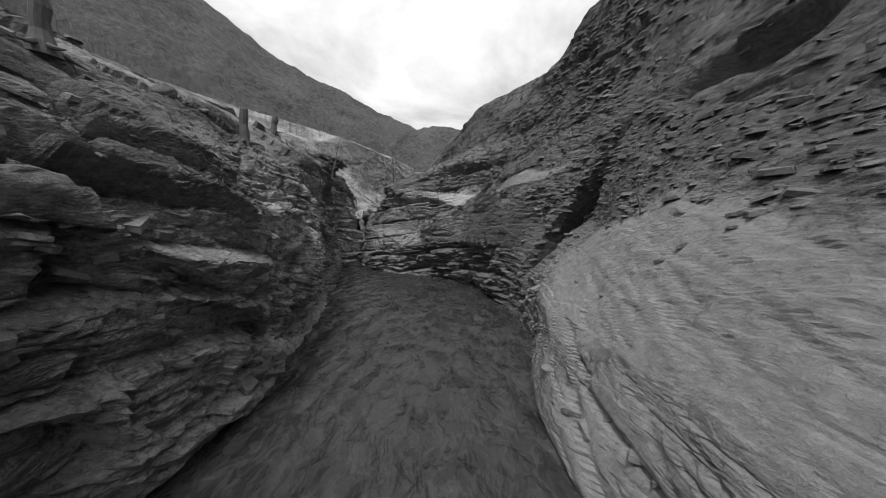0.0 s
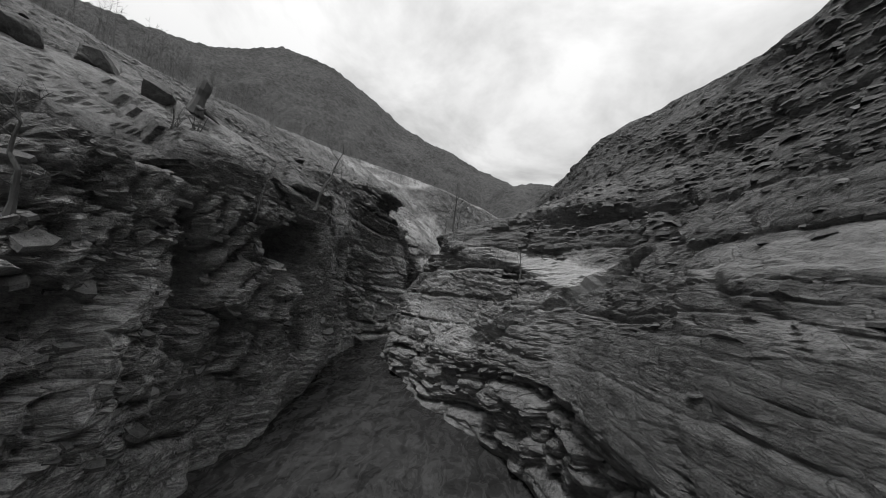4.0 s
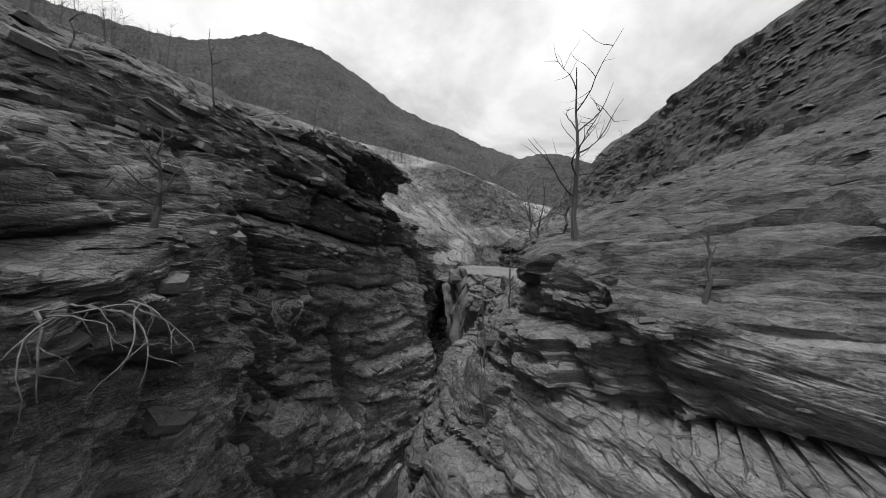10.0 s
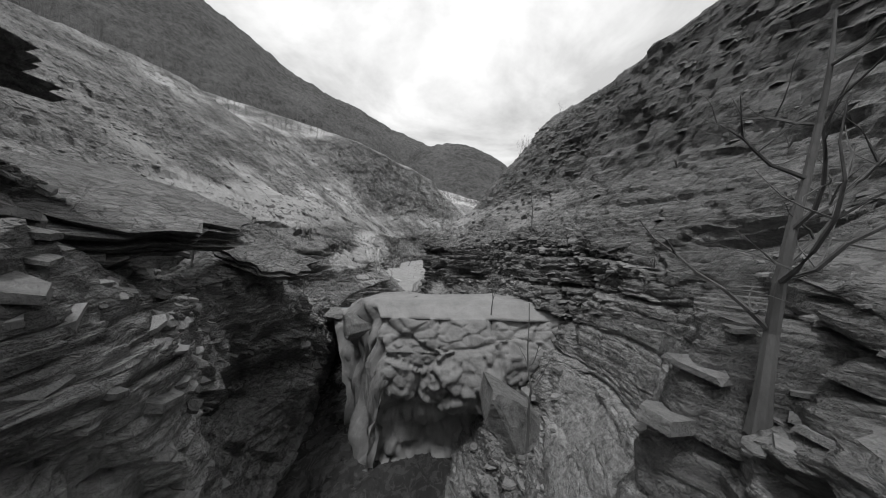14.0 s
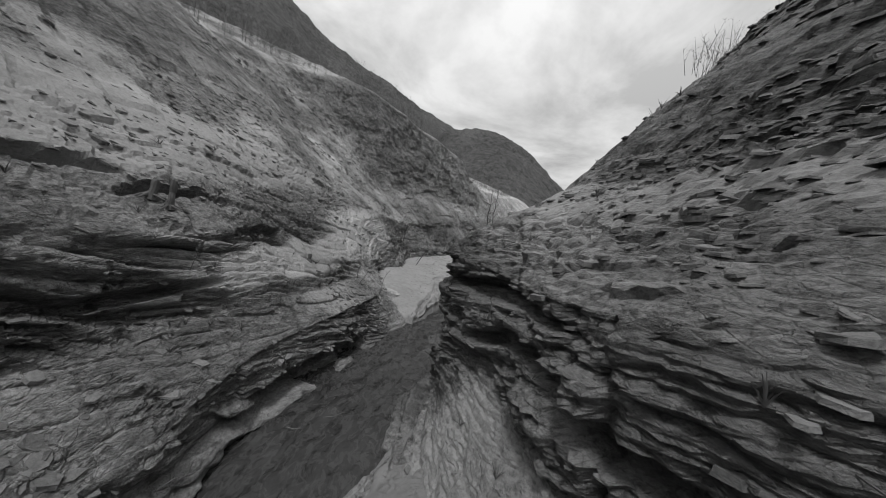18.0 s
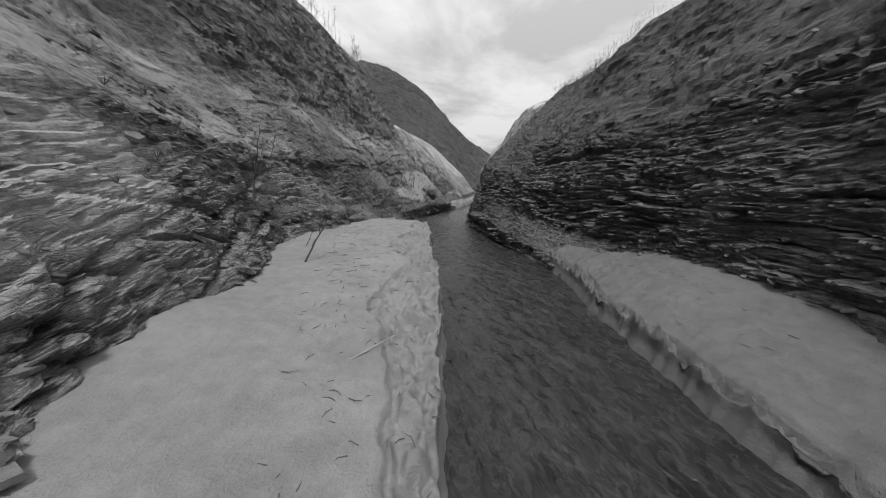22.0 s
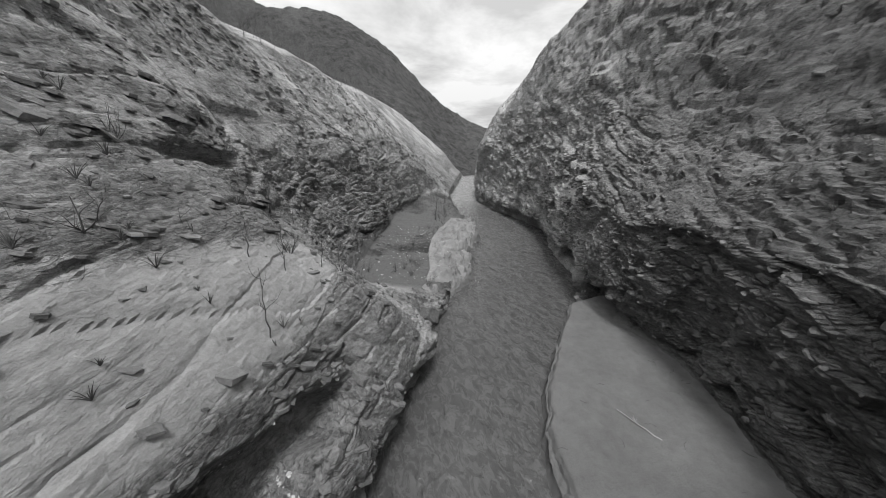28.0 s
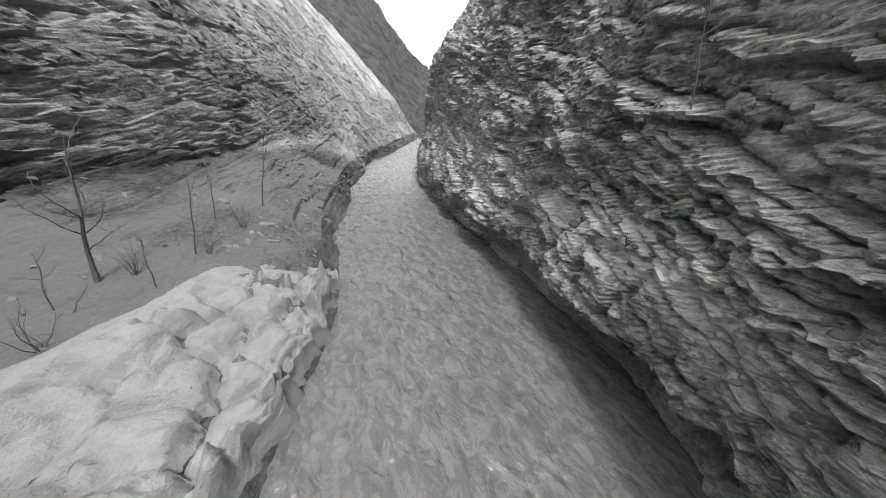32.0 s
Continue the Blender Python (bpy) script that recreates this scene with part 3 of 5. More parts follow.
def carve(p, n, turn, rough, salt, grain=(1.0, 1.0, 1.0)):
    """Slate relief of thick, middle and thin beds, weighted by grain: the bulge of the wall along its normals, and the broken beds, which stand out along the bedding."""
    warped = p + 0.30 * np.stack([vnoise(p, 0.35, salt + k) for k in (1, 2, 3)], -1) + 0.05 * np.stack([vnoise(p, 1.7, salt + k) for k in (4, 5, 6)], -1)
    m1 = fbm(p, 0.3, 2, salt + 60)
    busy = 0.35 + 0.65 * smoothstep(-0.15, 0.45, fbm(p * (0.6, 0.6, 1.3), 0.28, 2, salt + 61))
    busy2 = smoothstep(-0.3, 0.4, fbm(p * (0.6, 0.6, 1.3), 0.5, 2, salt + 62))
    h1, l1, e1, f1 = blocks(warped, turn, (3.4, 2.8, 1.15), salt + 10)
    h2, l2, e2, f2 = blocks(warped, turn, (1.15, 1.0, 0.36), salt + 20)
    h3, l3, e3, f3 = blocks(warped, turn, (0.5, 0.45, 0.15), salt + 30)
    bulge = 0.6 * fbm(p, 0.17, 3, salt) * (0.35 + 0.65 * rough) + 0.03 * fbm(p, 1.7, 2, salt + 40) + 0.018 * vnoise(p, 6.5, salt + 50)
    beds = grain[0] * (0.95 * (h1 - 0.5) + 0.7 * l1 + 0.25 * (f1 - 0.5) - 0.55 * np.exp(-(e1 / 0.11) ** 2) * smoothstep(-0.5, 0.3, m1))
    beds = beds + grain[1] * busy * (0.50 * (h2 - 0.5) + 0.45 * l2 + 0.14 * (f2 - 0.5) - 0.22 * np.exp(-(e2 / 0.06) ** 2))
    beds = beds * rough + (0.17 * (h3 - 0.5) + 0.14 * l3 + 0.05 * (f3 - 0.5)) * grain[2] * (0.12 + 0.88 * rough) * (0.35 + 0.65 * busy2)
    face = (n * turn[2]).sum(-1)
    out = n - turn[2] * (0.8 * face * (1 - smoothstep(0.55, 0.9, np.abs(face))))[..., None]
    return n * bulge[..., None] + out * beds[..., None]


def hollow(y, z, rows):
    """Depth of caves, clefts and undercuts: rows of y, z, half length, half height, depth."""
    d = 0
    for cy, cz, ry, rz, depth in rows:
        r = np.sqrt(((y - cy) / ry) ** 2 + ((z - cz) / rz) ** 2)
        d = d + depth * (1 - smoothstep(0.55, 1.0, r))
    return d


# ---- the two walls of the gorge ----
ROWS_Y = np.concatenate([np.arange(-8, 2, 0.2), np.arange(2, 70, 0.115), np.arange(70, 118, 0.2), np.arange(118, 173, 0.15), np.arange(173, 230, 0.4), np.arange(230, 301, 1.4)])
RES = (0.3, 0.075, 0.08, 0.09, 0.17, 0.5, 2.6)


HOLLOWS_L = [(18.9, 6.1, 1.55, 1.35, 3.6), (22.5, 6.8, 0.6, 1.8, 1.8), (12.6, 4.6, 1.2, 0.9, 1.0), (15.4, 5.4, 0.5, 1.8, 1.2), (19.8, 3.6, 0.45, 2.0, 1.0), (26.3, 5.0, 0.4, 2.8, 1.3),
             (32.2, 10.4, 3.2, 0.9, 1.3), (29.4, 4.2, 0.4, 2.4, 1.0), (7.4, 1.6, 1.4, 0.6, 0.8), (57.0, 10.5, 2.3, 0.36, 2.0), (60.5, 9.5, 2.3, 0.32, 1.9), (63.6, 8.5, 2.0, 0.24, 1.4), (56, 6.4, 5.0, 0.35, 0.9), (63, 1.2, 5, 0.8, 1.2), (39.5, 9.4, 3.5, 0.5, 1.3),
             (134.8, 5.3, 2.2, 0.9, 1.5), (143.5, 13.2, 3.0, 0.5, 0.9), (41, 4.5, 3, 2.0, 1.2)]
HOLLOWS_R = [(12.3, 5.6, 0.55, 4.2, 2.2), (22.4, 5.6, 0.5, 2.6, 1.5), (25.4, 9.9, 2.0, 0.55, 1.9), (33.0, 8.3, 1.4, 0.22, 0.7), (37.6, 9.8, 2.6, 0.22, 0.8), (62.5, 2.0, 5.0, 0.9, 0.9), (55, 6.6, 6, 0.4, 0.9),
             (59, 8.0, 5.0, 0.35, 0.8), (142, 3.1, 5.0, 0.8, 1.6), (116, 2.2, 5.0, 0.9, 1.2), (150, 2.6, 8, 1.1, 1.4), (165, 2.4, 9, 0.9, 1.6), (156, 7.0, 5, 0.4, 0.9), (97, 11.5, 9, 0.4, 0.8), (8.5, 9.5, 2.5, 0.9, 1.2)]


# zones smoothed over with silt: y, z, half length, half height, share
CALM_L = [(50, 4.4, 6, 1.6, 0.9), (66, 6.6, 9, 1.5, 0.9), (62, 12.5, 16, 2.6, 0.55), (79, 7.6, 10, 3.2, 0.8), (98, 6.5, 8, 2.5, 0.5), (134, 8.6, 9, 2.4, 0.9), (127, 6.0, 6, 2.0, 0.7), (153, 3.4, 9, 1.2, 1.0), (168, 3.4, 11, 1.4, 0.9),
          (12, 9.6, 8, 1.2, 0.4), (24, 9.2, 3, 1.0, 0.5), (34, 6.5, 3, 2.0, 0.6), (116, 8, 6, 2.0, 0.4)]
CALM_R = [(38.5, 5.4, 5.2, 3.0, 1.0), (23.6, 6.6, 1.6, 0.8, 0.8), (17.0, 4.2, 4.6, 2.0, 1.0), (17, 7.2, 4, 0.6, 0.7), (6, 3.2, 6, 2.4, 0.95), (31, 11.2, 8, 2.0, 0.35), (46, 11.6, 9, 1.6, 0.45), (60, 11.9, 9, 1.3, 0.6), (48, 5.2, 6, 1.6, 0.8), (56.5, 4.0, 5, 1.8, 0.6), (24.8, 7.0, 2.2, 0.8, 0.6),
          (25, 3.0, 4, 1.4, 0.5), (32, 6.8, 4, 1.4, 1.0), (78, 3, 10, 1.6, 1.0), (93, 3.2, 7, 1.4, 1.0), (90, 17, 22, 2.5, 0.5), (130, 2.4, 14, 1.0, 1.0), (153, 9.6, 7, 1.1, 0.75), (166, 6, 6, 1.2, 0.5)]


def make_wall(name, side, wall, shore, mat, nb, along, salt):
    p = section_grid(ROWS_Y, wall, shore, side, RES)
    n = normals(p, 1.0)
    flip = np.sign((n[..., 0] * -side + n[..., 2] * 0.4).mean())
    n = n * flip
    y, z = p[..., 1], p[..., 2]
    steep = 1 - np.clip(n[..., 2], 0, 1)
    patch = fbm(p, 0.22, 3, salt + 70)
    rough = np.clip(0.6 + 1.0 * (steep - 0.35) + 0.35 * patch, 0.28, 1.0)
    crest = np.cumsum(np.linalg.norm(np.diff(p, axis=1, prepend=p[:, :1]), axis=-1), 1)
    rough = rough * (1 - 0.5 * smoothstep(-0.5, 1.0, patch) * (1 - smoothstep(0.35, 0.6, steep)))
    wob = p + 0.5 * np.stack([vnoise(p, 0.6, salt + 301), vnoise(p, 0.6, salt + 302), vnoise(p, 0.6, salt + 303)], -1)
    calm = np.clip(hollow(wob[..., 1], wob[..., 2], CALM_L if side < 0 else CALM_R), 0, 1)
    rough = rough * (1 - 0.72 * calm)
    if side > 0:
        rough = rough * (1 - 0.3 * (1 - smoothstep(13, 17, y)))
    if side < 0:
        rough = np.maximum(rough, 0.8 * (1 - 0.5 * calm) * (1 - smoothstep(33, 37, y)) * (1 - smoothstep(8.5, 10.5, z)))
    thin = smoothstep(50, 54, y) * (1 - smoothstep(112, 120, y)) * (side > 0)
    grain = (1 - 0.35 * thin, 1 + 0.45 * thin, 1 + 1.1 * thin)
    d = carve(p, n, strata_frame(nb, along), rough, salt, grain)
    if side > 0:
        # the beds of the first slope and of the last reach dip to the stream
        d3 = carve(p, n, strata_frame((-0.30, -0.15, 0.94), (0.1, 0.99, 0.0)), rough, salt + 300, (0.35, 0.45, 0.9))
        d5 = carve(p, n, strata_frame((-0.42, -0.20, 0.88), (0.4, 0.9, 0.2)), rough, salt + 320, (0.85, 1.3, 1.3))
        lay, last = (1 - smoothstep(12, 15, y))[..., None], 0.9 * smoothstep(114, 126, y)[..., None]
        d = d * (1 - lay - last) + d3 * lay + d5 * last
    if side < 0:
        # the low cliff of the first reach breaks into upright blocks with flat faces
        col = smoothstep(6, 9, y) * (1 - smoothstep(24, 27, y)) * (1 - smoothstep(6.6, 8.2, z))
        d2 = carve(p, n, strata_frame((0.90, -0.30, 0.30), (0.1, 0.25, 0.95)), rough, salt + 200, (0.8, 1.1, 1.2))
        d = d * (1 - col[..., None]) + d2 * col[..., None]
        # the open slope of the last reaches is shingled with plates that lie nearly along it
        d4 = carve(p, n, strata_frame((0.60, -0.25, 0.76), (0.15, 0.97, 0.1)), rough, salt + 250, (0.8, 1.0, 1.0))
        open_slope = 0.9 * smoothstep(66, 76, y)[..., None]
        d = d * (1 - open_slope) + d4 * open_slope
    d = d - n * hollow(wob[..., 1], wob[..., 2], HOLLOWS_L if side < 0 else HOLLOWS_R)[..., None]
    # the bed of the stream and the ground behind the crest stay calm
    p2 = p + d * smoothstep(0.0, 0.9, z - water_level(y) + 0.5)[..., None]
    silt = np.clip(0.75 * calm + 0.10 + (0.4 + 0.35 * smoothstep(42, 50, y)) * smoothstep(0.35, 0.9, n[..., 2]) * (0.55 + 0.55 * patch) + 0.2 * smoothstep(2.6, 0.9, z), 0, 1)
    dry_light = np.clip(smoothstep(6, 12, z) * (0.1 + 0.2 * smoothstep(40, 60, y)) * (0.6 + 0.5 * fbm(p, 0.06, 2, salt + 90)), 0, 1)
    if side > 0:
        silt = silt * (1 - 0.8 * smoothstep(12.5, 14, y) * (1 - smoothstep(20, 22, y)) * (1 - smoothstep(5.4, 6.2, z)))
        silt = np.maximum(silt, smoothstep(15, 10, y) * smoothstep(6.5, 3.0, z) * (0.5 + 0.4 * patch))
        dry_light = np.maximum(dry_light, 0.2 * smoothstep(16, 9, y) * smoothstep(9, 4, z))
    if side < 0:
        dry_light = np.maximum(dry_light, smoothstep(52, 72, y) * smoothstep(9, 16, z) * (0.35 + 0.4 * patch))
    dry_light = np.maximum(dry_light, calm * (0.35 if side < 0 else 0.2))
    dry_light = np.maximum(dry_light, 0.15 * smoothstep(34, 37, y) * (1 - smoothstep(42, 45, y)) * (1 - smoothstep(7.5, 8.5, z)) * (side > 0))
    # last right wall's missing light put into its colour; left slope bleached
    dry_light = np.clip(np.maximum(dry_light, (0.45 if side < 0 else 0.2) * smoothstep(108, 124, y) + (0.4 * smoothstep(136, 146, y) if side < 0 else 0.0) + (0.0 if side < 0 else 1.35) * smoothstep(138, 150, y)), 0, 1.35)
    if side < 0:
        dry_light = np.maximum(dry_light, 0.8 * smoothstep(69, 74, y) * (1 - smoothstep(98, 104, y)) * (1 - smoothstep(9, 12, z)))
        # light on the low left cliff put into its dusty rock colour
        dry_light = np.maximum(dry_light, 1.2 * smoothstep(6, 9, y) * (1 - smoothstep(33, 36, y)) * (1 - smoothstep(7.0, 8.6, z)))
    # both walls low in the slot lightened by colour, standing in for light
    dry_light = np.maximum(dry_light, (0.3 if side < 0 else 0.3) * smoothstep(17, 20, y) * (1 - smoothstep(44, 48, y)) * (1 - smoothstep(6.5, 8.5, z)))
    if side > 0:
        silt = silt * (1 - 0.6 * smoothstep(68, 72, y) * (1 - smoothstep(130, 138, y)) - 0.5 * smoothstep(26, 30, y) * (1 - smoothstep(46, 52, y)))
        # early right wall dimmed by colour, in place of weaker light
        dry_light = dry_light - 0.3 * (1 - smoothstep(11, 14, y)) * (1 - smoothstep(5, 9, z)) - 0.2 * smoothstep(11, 14, y) * (1 - smoothstep(28, 32, y))
        # right wall set darker high in the gorge and past y 68
        dry_light = dry_light - 0.15 * smoothstep(68, 74, y) * (1 - smoothstep(136, 142, y)) - 0.3 * smoothstep(24, 29, y) * (1 - smoothstep(56, 60, y)) * smoothstep(8, 9.5, z)
        # low right wall before the slot: light put into the colour too
        dry_light = np.maximum(dry_light, 0.6 * smoothstep(20, 23, y) * (1 - smoothstep(26, 30, y)) * (1 - smoothstep(7, 8.5, z)))
        dry_light = dry_light * (1 - smoothstep(3.6, 3.0, z) * smoothstep(116, 119, y) * (1 - smoothstep(144, 147, y))) - 0.5 * smoothstep(3.6, 3.0, z) * smoothstep(116, 119, y) * (1 - smoothstep(144, 147, y))
    if side > 0:
        silt = np.clip(silt + 0.35 * smoothstep(138, 152, y) * (0.6 + 0.6 * patch), 0, 1)
        # black overhang: its shade is put into the colour of the wet rock
        shaded = smoothstep(57, 60, y) * (1 - smoothstep(71, 74, y)) * (1 - smoothstep(9.2, 10.4, z + 0.5 * patch - 1.2 * smoothstep(63, 67, y))) * np.maximum(smoothstep(2.5, 4.0, z), smoothstep(60, 62, y))
        dry_light = dry_light * (1 - shaded) - 0.35 * shaded
        silt = silt * (1 - 0.8 * shaded)
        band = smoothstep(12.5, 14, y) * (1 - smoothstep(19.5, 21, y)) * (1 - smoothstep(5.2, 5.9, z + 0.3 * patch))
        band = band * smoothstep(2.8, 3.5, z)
        dry_light = dry_light * (1 - band) - 0.35 * band
    if side < 0:
        dry_light = dry_light + 0.3 * smoothstep(46, 50, y) * (1 - smoothstep(64, 68, y)) * (1 - smoothstep(8, 10, z)) + 0.5 * smoothstep(10, 14, z) * smoothstep(108, 124, y)
        coat = smoothstep(2, 4, y) * (1 - smoothstep(14, 16, y)) * (1 - smoothstep(4.6, 5.8, z + 0.5 * patch))
        silt, dry_light = np.maximum(silt, 0.45 * coat), np.maximum(dry_light, 0.25 * coat)
    bench = smoothstep(145, 148, y) * (1 - smoothstep(192, 200, y)) * (1 - smoothstep(4.2, 5.4, z)) if side < 0 else 0
    dry_light = dry_light * (1 - bench) - 0.6 * bench
    ob = grid_mesh(name, p2 if side < 0 else p2[:, ::-1], mat, {"silt": silt if side < 0 else silt[:, ::-1], "dry_light": dry_light if side < 0 else dry_light[:, ::-1]})
    return p2, ob, calm


wall_l = np.concatenate([LEFT_LOW, LEFT_MID, LEFT_HIGH])
wall_r = np.concatenate([RIGHT_LOW, RIGHT_GORGE, RIGHT_MID, RIGHT_HIGH])
NB_L = np.array((0.42, 0.10, 0.90)) / np.linalg.norm((0.42, 0.10, 0.90))
NB_R = np.array((-0.12, 0.02, 0.99)) / np.linalg.norm((-0.12, 0.02, 0.99))
left_pts, left_wall, left_calm = make_wall("wall_left", -1, wall_l, EDGE_L, rock_left, NB_L, (0.15, 0.97, -0.15), 1)
right_pts, right_wall, right_calm = make_wall("wall_right", 1, wall_r, EDGE_R, rock_right, NB_R, (0.1, 0.99, 0.0), 400)
tagged(left_wall, "layered grey slate gorge wall with silted ledges", "rock wall", kind="structure")
tagged(right_wall, "layered dark grey slate gorge wall with jutting beds", "rock wall", kind="structure")

# ---- water ----
wy = np.concatenate([np.arange(-8, 180, 0.5), np.arange(180, 301, 2.0)])
wt = np.linspace(0, 1, 13)[None]
wx = (edge(EDGE_L, wy) - 2.6)[:, None] * (1 - wt) + (edge(EDGE_R, wy) + 4.0)[:, None] * wt
water = grid_mesh("water", np.stack([wx, np.broadcast_to(wy[:, None], wx.shape), np.broadcast_to(water_level(wy)[:, None], wx.shape)], -1), water_mat, {"silt": np.broadcast_to((0.12 + 0.5 * smoothstep(112, 132, wy) + 0.38 * smoothstep(138, 170, wy) + 1.6 * smoothstep(180, 205, wy))[:, None], wx.shape)}, smooth=True)
tagged(water, "dark silty stream with small ripples", "stream", kind="structure")

# ---- the rock sill with its silted top, between the slot and the pool ----
sy, st = np.concatenate([np.arange(40.4, 41.3, 0.1), np.arange(41.3, 42.8, 0.018), np.arange(42.8, 62, 0.11)]), np.linspace(0, 1, 150)
low_z = np.interp(sy, [40, 41.4, 41.7, 42.2, 42.8, 43.6, 44.6, 46.0, 48, 50, 51.6, 52.6, 53.4, 62], [-1, 0.0, 2.8, 4.8, 5.9, 6.3, 6.3, 6.0, 5.2, 4.4, 3.5, 1.2, -0.4, -1.0])
high_z = np.interp(sy, [40, 41.4, 41.7, 42.2, 42.8, 43.6, 44.6, 46.0, 48, 51, 54, 57, 60, 62], [-1, 0.0, 3.0, 5.1, 6.3, 6.9, 6.9, 6.6, 5.9, 4.9, 3.6, 2.4, 1.4, 0.4])
sill_l = np.interp(sy, [40, 42, 46, 49, 52, 55, 62], [-11.2, -11.6, -14.2, -16.6, -18.0, -17.4, -13.6])
sill_r = np.interp(sy, [40, 44, 50, 54, 58, 62], [-2.6, -2.6, -2.6, -4.0, -7.0, -9.5])
px = sill_l[:, None] * (1 - st) + sill_r[:, None] * st
share = smoothstep(-14.5, -11.0, px + 0.25 * vnoise(np.stack([px, sy[:, None] + 0 * px, 0 * px], -1), 0.8, 60))
body_z = low_z[:, None] * (1 - share) + high_z[:, None] * share
drop = smoothstep(0.0, 0.10, st)[None] * np.ones_like(px)
gap = (1 - smoothstep(44, 47.5, sy))[:, None]
edge_low = water_level(sy)[:, None] - 0.6
front = 1.3 * (1 - smoothstep(1.6, 4.6, body_z)) * (1 - smoothstep(42.6, 43.4, sy))[:, None]
pz = body_z * (drop * gap + 1 - gap) + edge_low * (1 - drop) * gap
sp = np.stack([px, sy[:, None] + front, pz], -1)
sn = normals(sp, 1.0)
sn = sn * np.sign(sn[..., 2].mean())
facing = smoothstep(0.2, 0.75, 1 - sn[..., 2])
sw = sp + 0.3 * np.stack([vnoise(sp, 0.9, 160 + k) for k in (1, 2, 3)], -1)
bh, bl, be = chunks(sw, strata_frame((0.1, -0.3, 0.95), (0.9, 0.3, 0)), (1.7, 1.4, 1.2), 66)
ch, cl, ce = chunks(sw, strata_frame((0.3, -0.2, 0.9), (0.9, 0.3, 0)), (0.6, 0.55, 0.4), 67)
sd = 0.35 * fbm(sp, 0.5, 4, 61) + facing * (0.55 * (bh - 0.5) + 0.35 * bl - 0.2 * np.exp(-(be / 0.1) ** 2) + 0.2 * (ch - 0.5) + 0.12 * cl - 0.08 * np.exp(-(ce / 0.12) ** 2)) + 0.03 * vnoise(sp, 3.0, 67)
sill = grid_mesh("ground_sill", sp + sn * (sd * (0.35 + 0.65 * facing))[..., None], cracked, {"silt": smoothstep(0.72, 0.93, sn[..., 2]) * smoothstep(44, 46.5, sp[..., 1]) * smoothstep(-0.35, 0.3, fbm(sp, 0.45, 2, 69))}, smooth=True)
tagged(sill, "rounded rock sill topped with cracked grey mud", "mud flat", kind="structure")


# ---- mud bars ----
def mud_bank(name, text, side, mat, label, salt, terrace=(0.1, 0.5), span=(0, 1, 2, 3), humps=(), rough=1.0, ragged=1.0, lumpy=0.0):
    """A bank of silt along the stream. Columns of text: y, x and z at the stream side, x and z at the back.
    A crumbling lower terrace, as wide as terrace says over span, runs along the stream; side is +1 for water at +x."""
    tab = table(text)
    y = np.arange(tab[0, 0], tab[-1, 0], 0.1)
    c = eased(tab, y, 0.6)
    flat = np.stack([c[:, 0], y, 0 * y], -1)
    jag = 0.22 * vnoise(flat, 0.55, salt) + 0.14 * vnoise(flat, 1.7, salt + 1) + 0.06 * vnoise(flat, 5.0, salt + 2)
    xs, zs = c[:, 0] + side * jag * ragged, c[:, 1]
    wide = np.interp(y, span, terrace) * (0.75 + 0.5 * vnoise(flat, 0.5, salt + 3)) + 0.10 * vnoise(flat, 2.4, salt + 4)
    wide = np.maximum(wide, 0.06)
    step = 0.26 + 0.10 * vnoise(flat, 0.8, salt + 5)
    w = water_level(y)
    cx, cz, lump = [], [], []

    def span_cols(n, x0, x1, z0, z1, r):
        for t in np.arange(n) / n:
            cx.append(x0 * (1 - t) + x1 * t)
            cz.append(z0 * (1 - t) + z1 * t)
            lump.append(np.full(len(y), r))

    foot = xs + side * 0.55
    lip = zs - step
    bite = 0.22 * np.abs(vnoise(flat, 1.3, salt + 6))
    span_cols(8, foot, xs + side * 0.1 - side * bite, w - 0.7, w * 0.45 + lip * 0.55, 0.5)
    span_cols(6, xs + side * 0.1 - side * bite, xs, w * 0.45 + lip * 0.55, lip, 0.6)
    span_cols(26, xs, xs - side * wide, lip, lip + 0.05, 4.2)
    span_cols(4, xs - side * wide, xs - side * (wide + 0.16), lip + 0.05, zs, 0.4)
    back = c[:, 2] - side * 0.8
    span_cols(60, xs - side * (wide + 0.16), back, zs, c[:, 3], 0.35)
    cx.append(back)
    cz.append(c[:, 3] - 1.0)
    lump.append(np.full(len(y), 0.3))
    x, z, lump = np.stack(cx, 1), np.stack(cz, 1), np.stack(lump, 1)
    g = np.stack([x, np.broadcast_to(y[:, None], x.shape), z], -1)
    calm = g * (1, 1, 0)
    g[..., 2] += rough * (0.10 * fbm(calm, 0.35, 3, salt + 7) + lump * (0.10 * fbm(calm, 1.6, 3, salt + 8) + 0.035 * vnoise(calm, 6.0, salt + 9)))
    if lumpy:
        lw = g + 0.25 * np.stack([vnoise(g, 1.2, salt + 20 + k) for k in (1, 2, 3)], -1)
        b1, t1, e1 = chunks(lw, strata_frame((0.1, 0.1, 0.98), (0.3, 0.9, 0)), (1.3, 1.5, 2.2), salt + 30)
        b2, t2, e2 = chunks(lw, strata_frame((0.1, 0.1, 0.98), (0.3, 0.9, 0)), (0.5, 0.6, 1.0), salt + 31)
        inner = np.minimum(np.abs(g[..., 0] - foot[:, None]), np.abs(g[..., 0] - back[:, None]))
        g[..., 2] += lumpy * smoothstep(0.2, 1.2, inner) * (1.0 * (b1 - 0.35) + 0.5 * t1 - 0.4 * np.exp(-(e1 / 0.12) ** 2) + 0.3 * (b2 - 0.5) + 0.15 * t2)
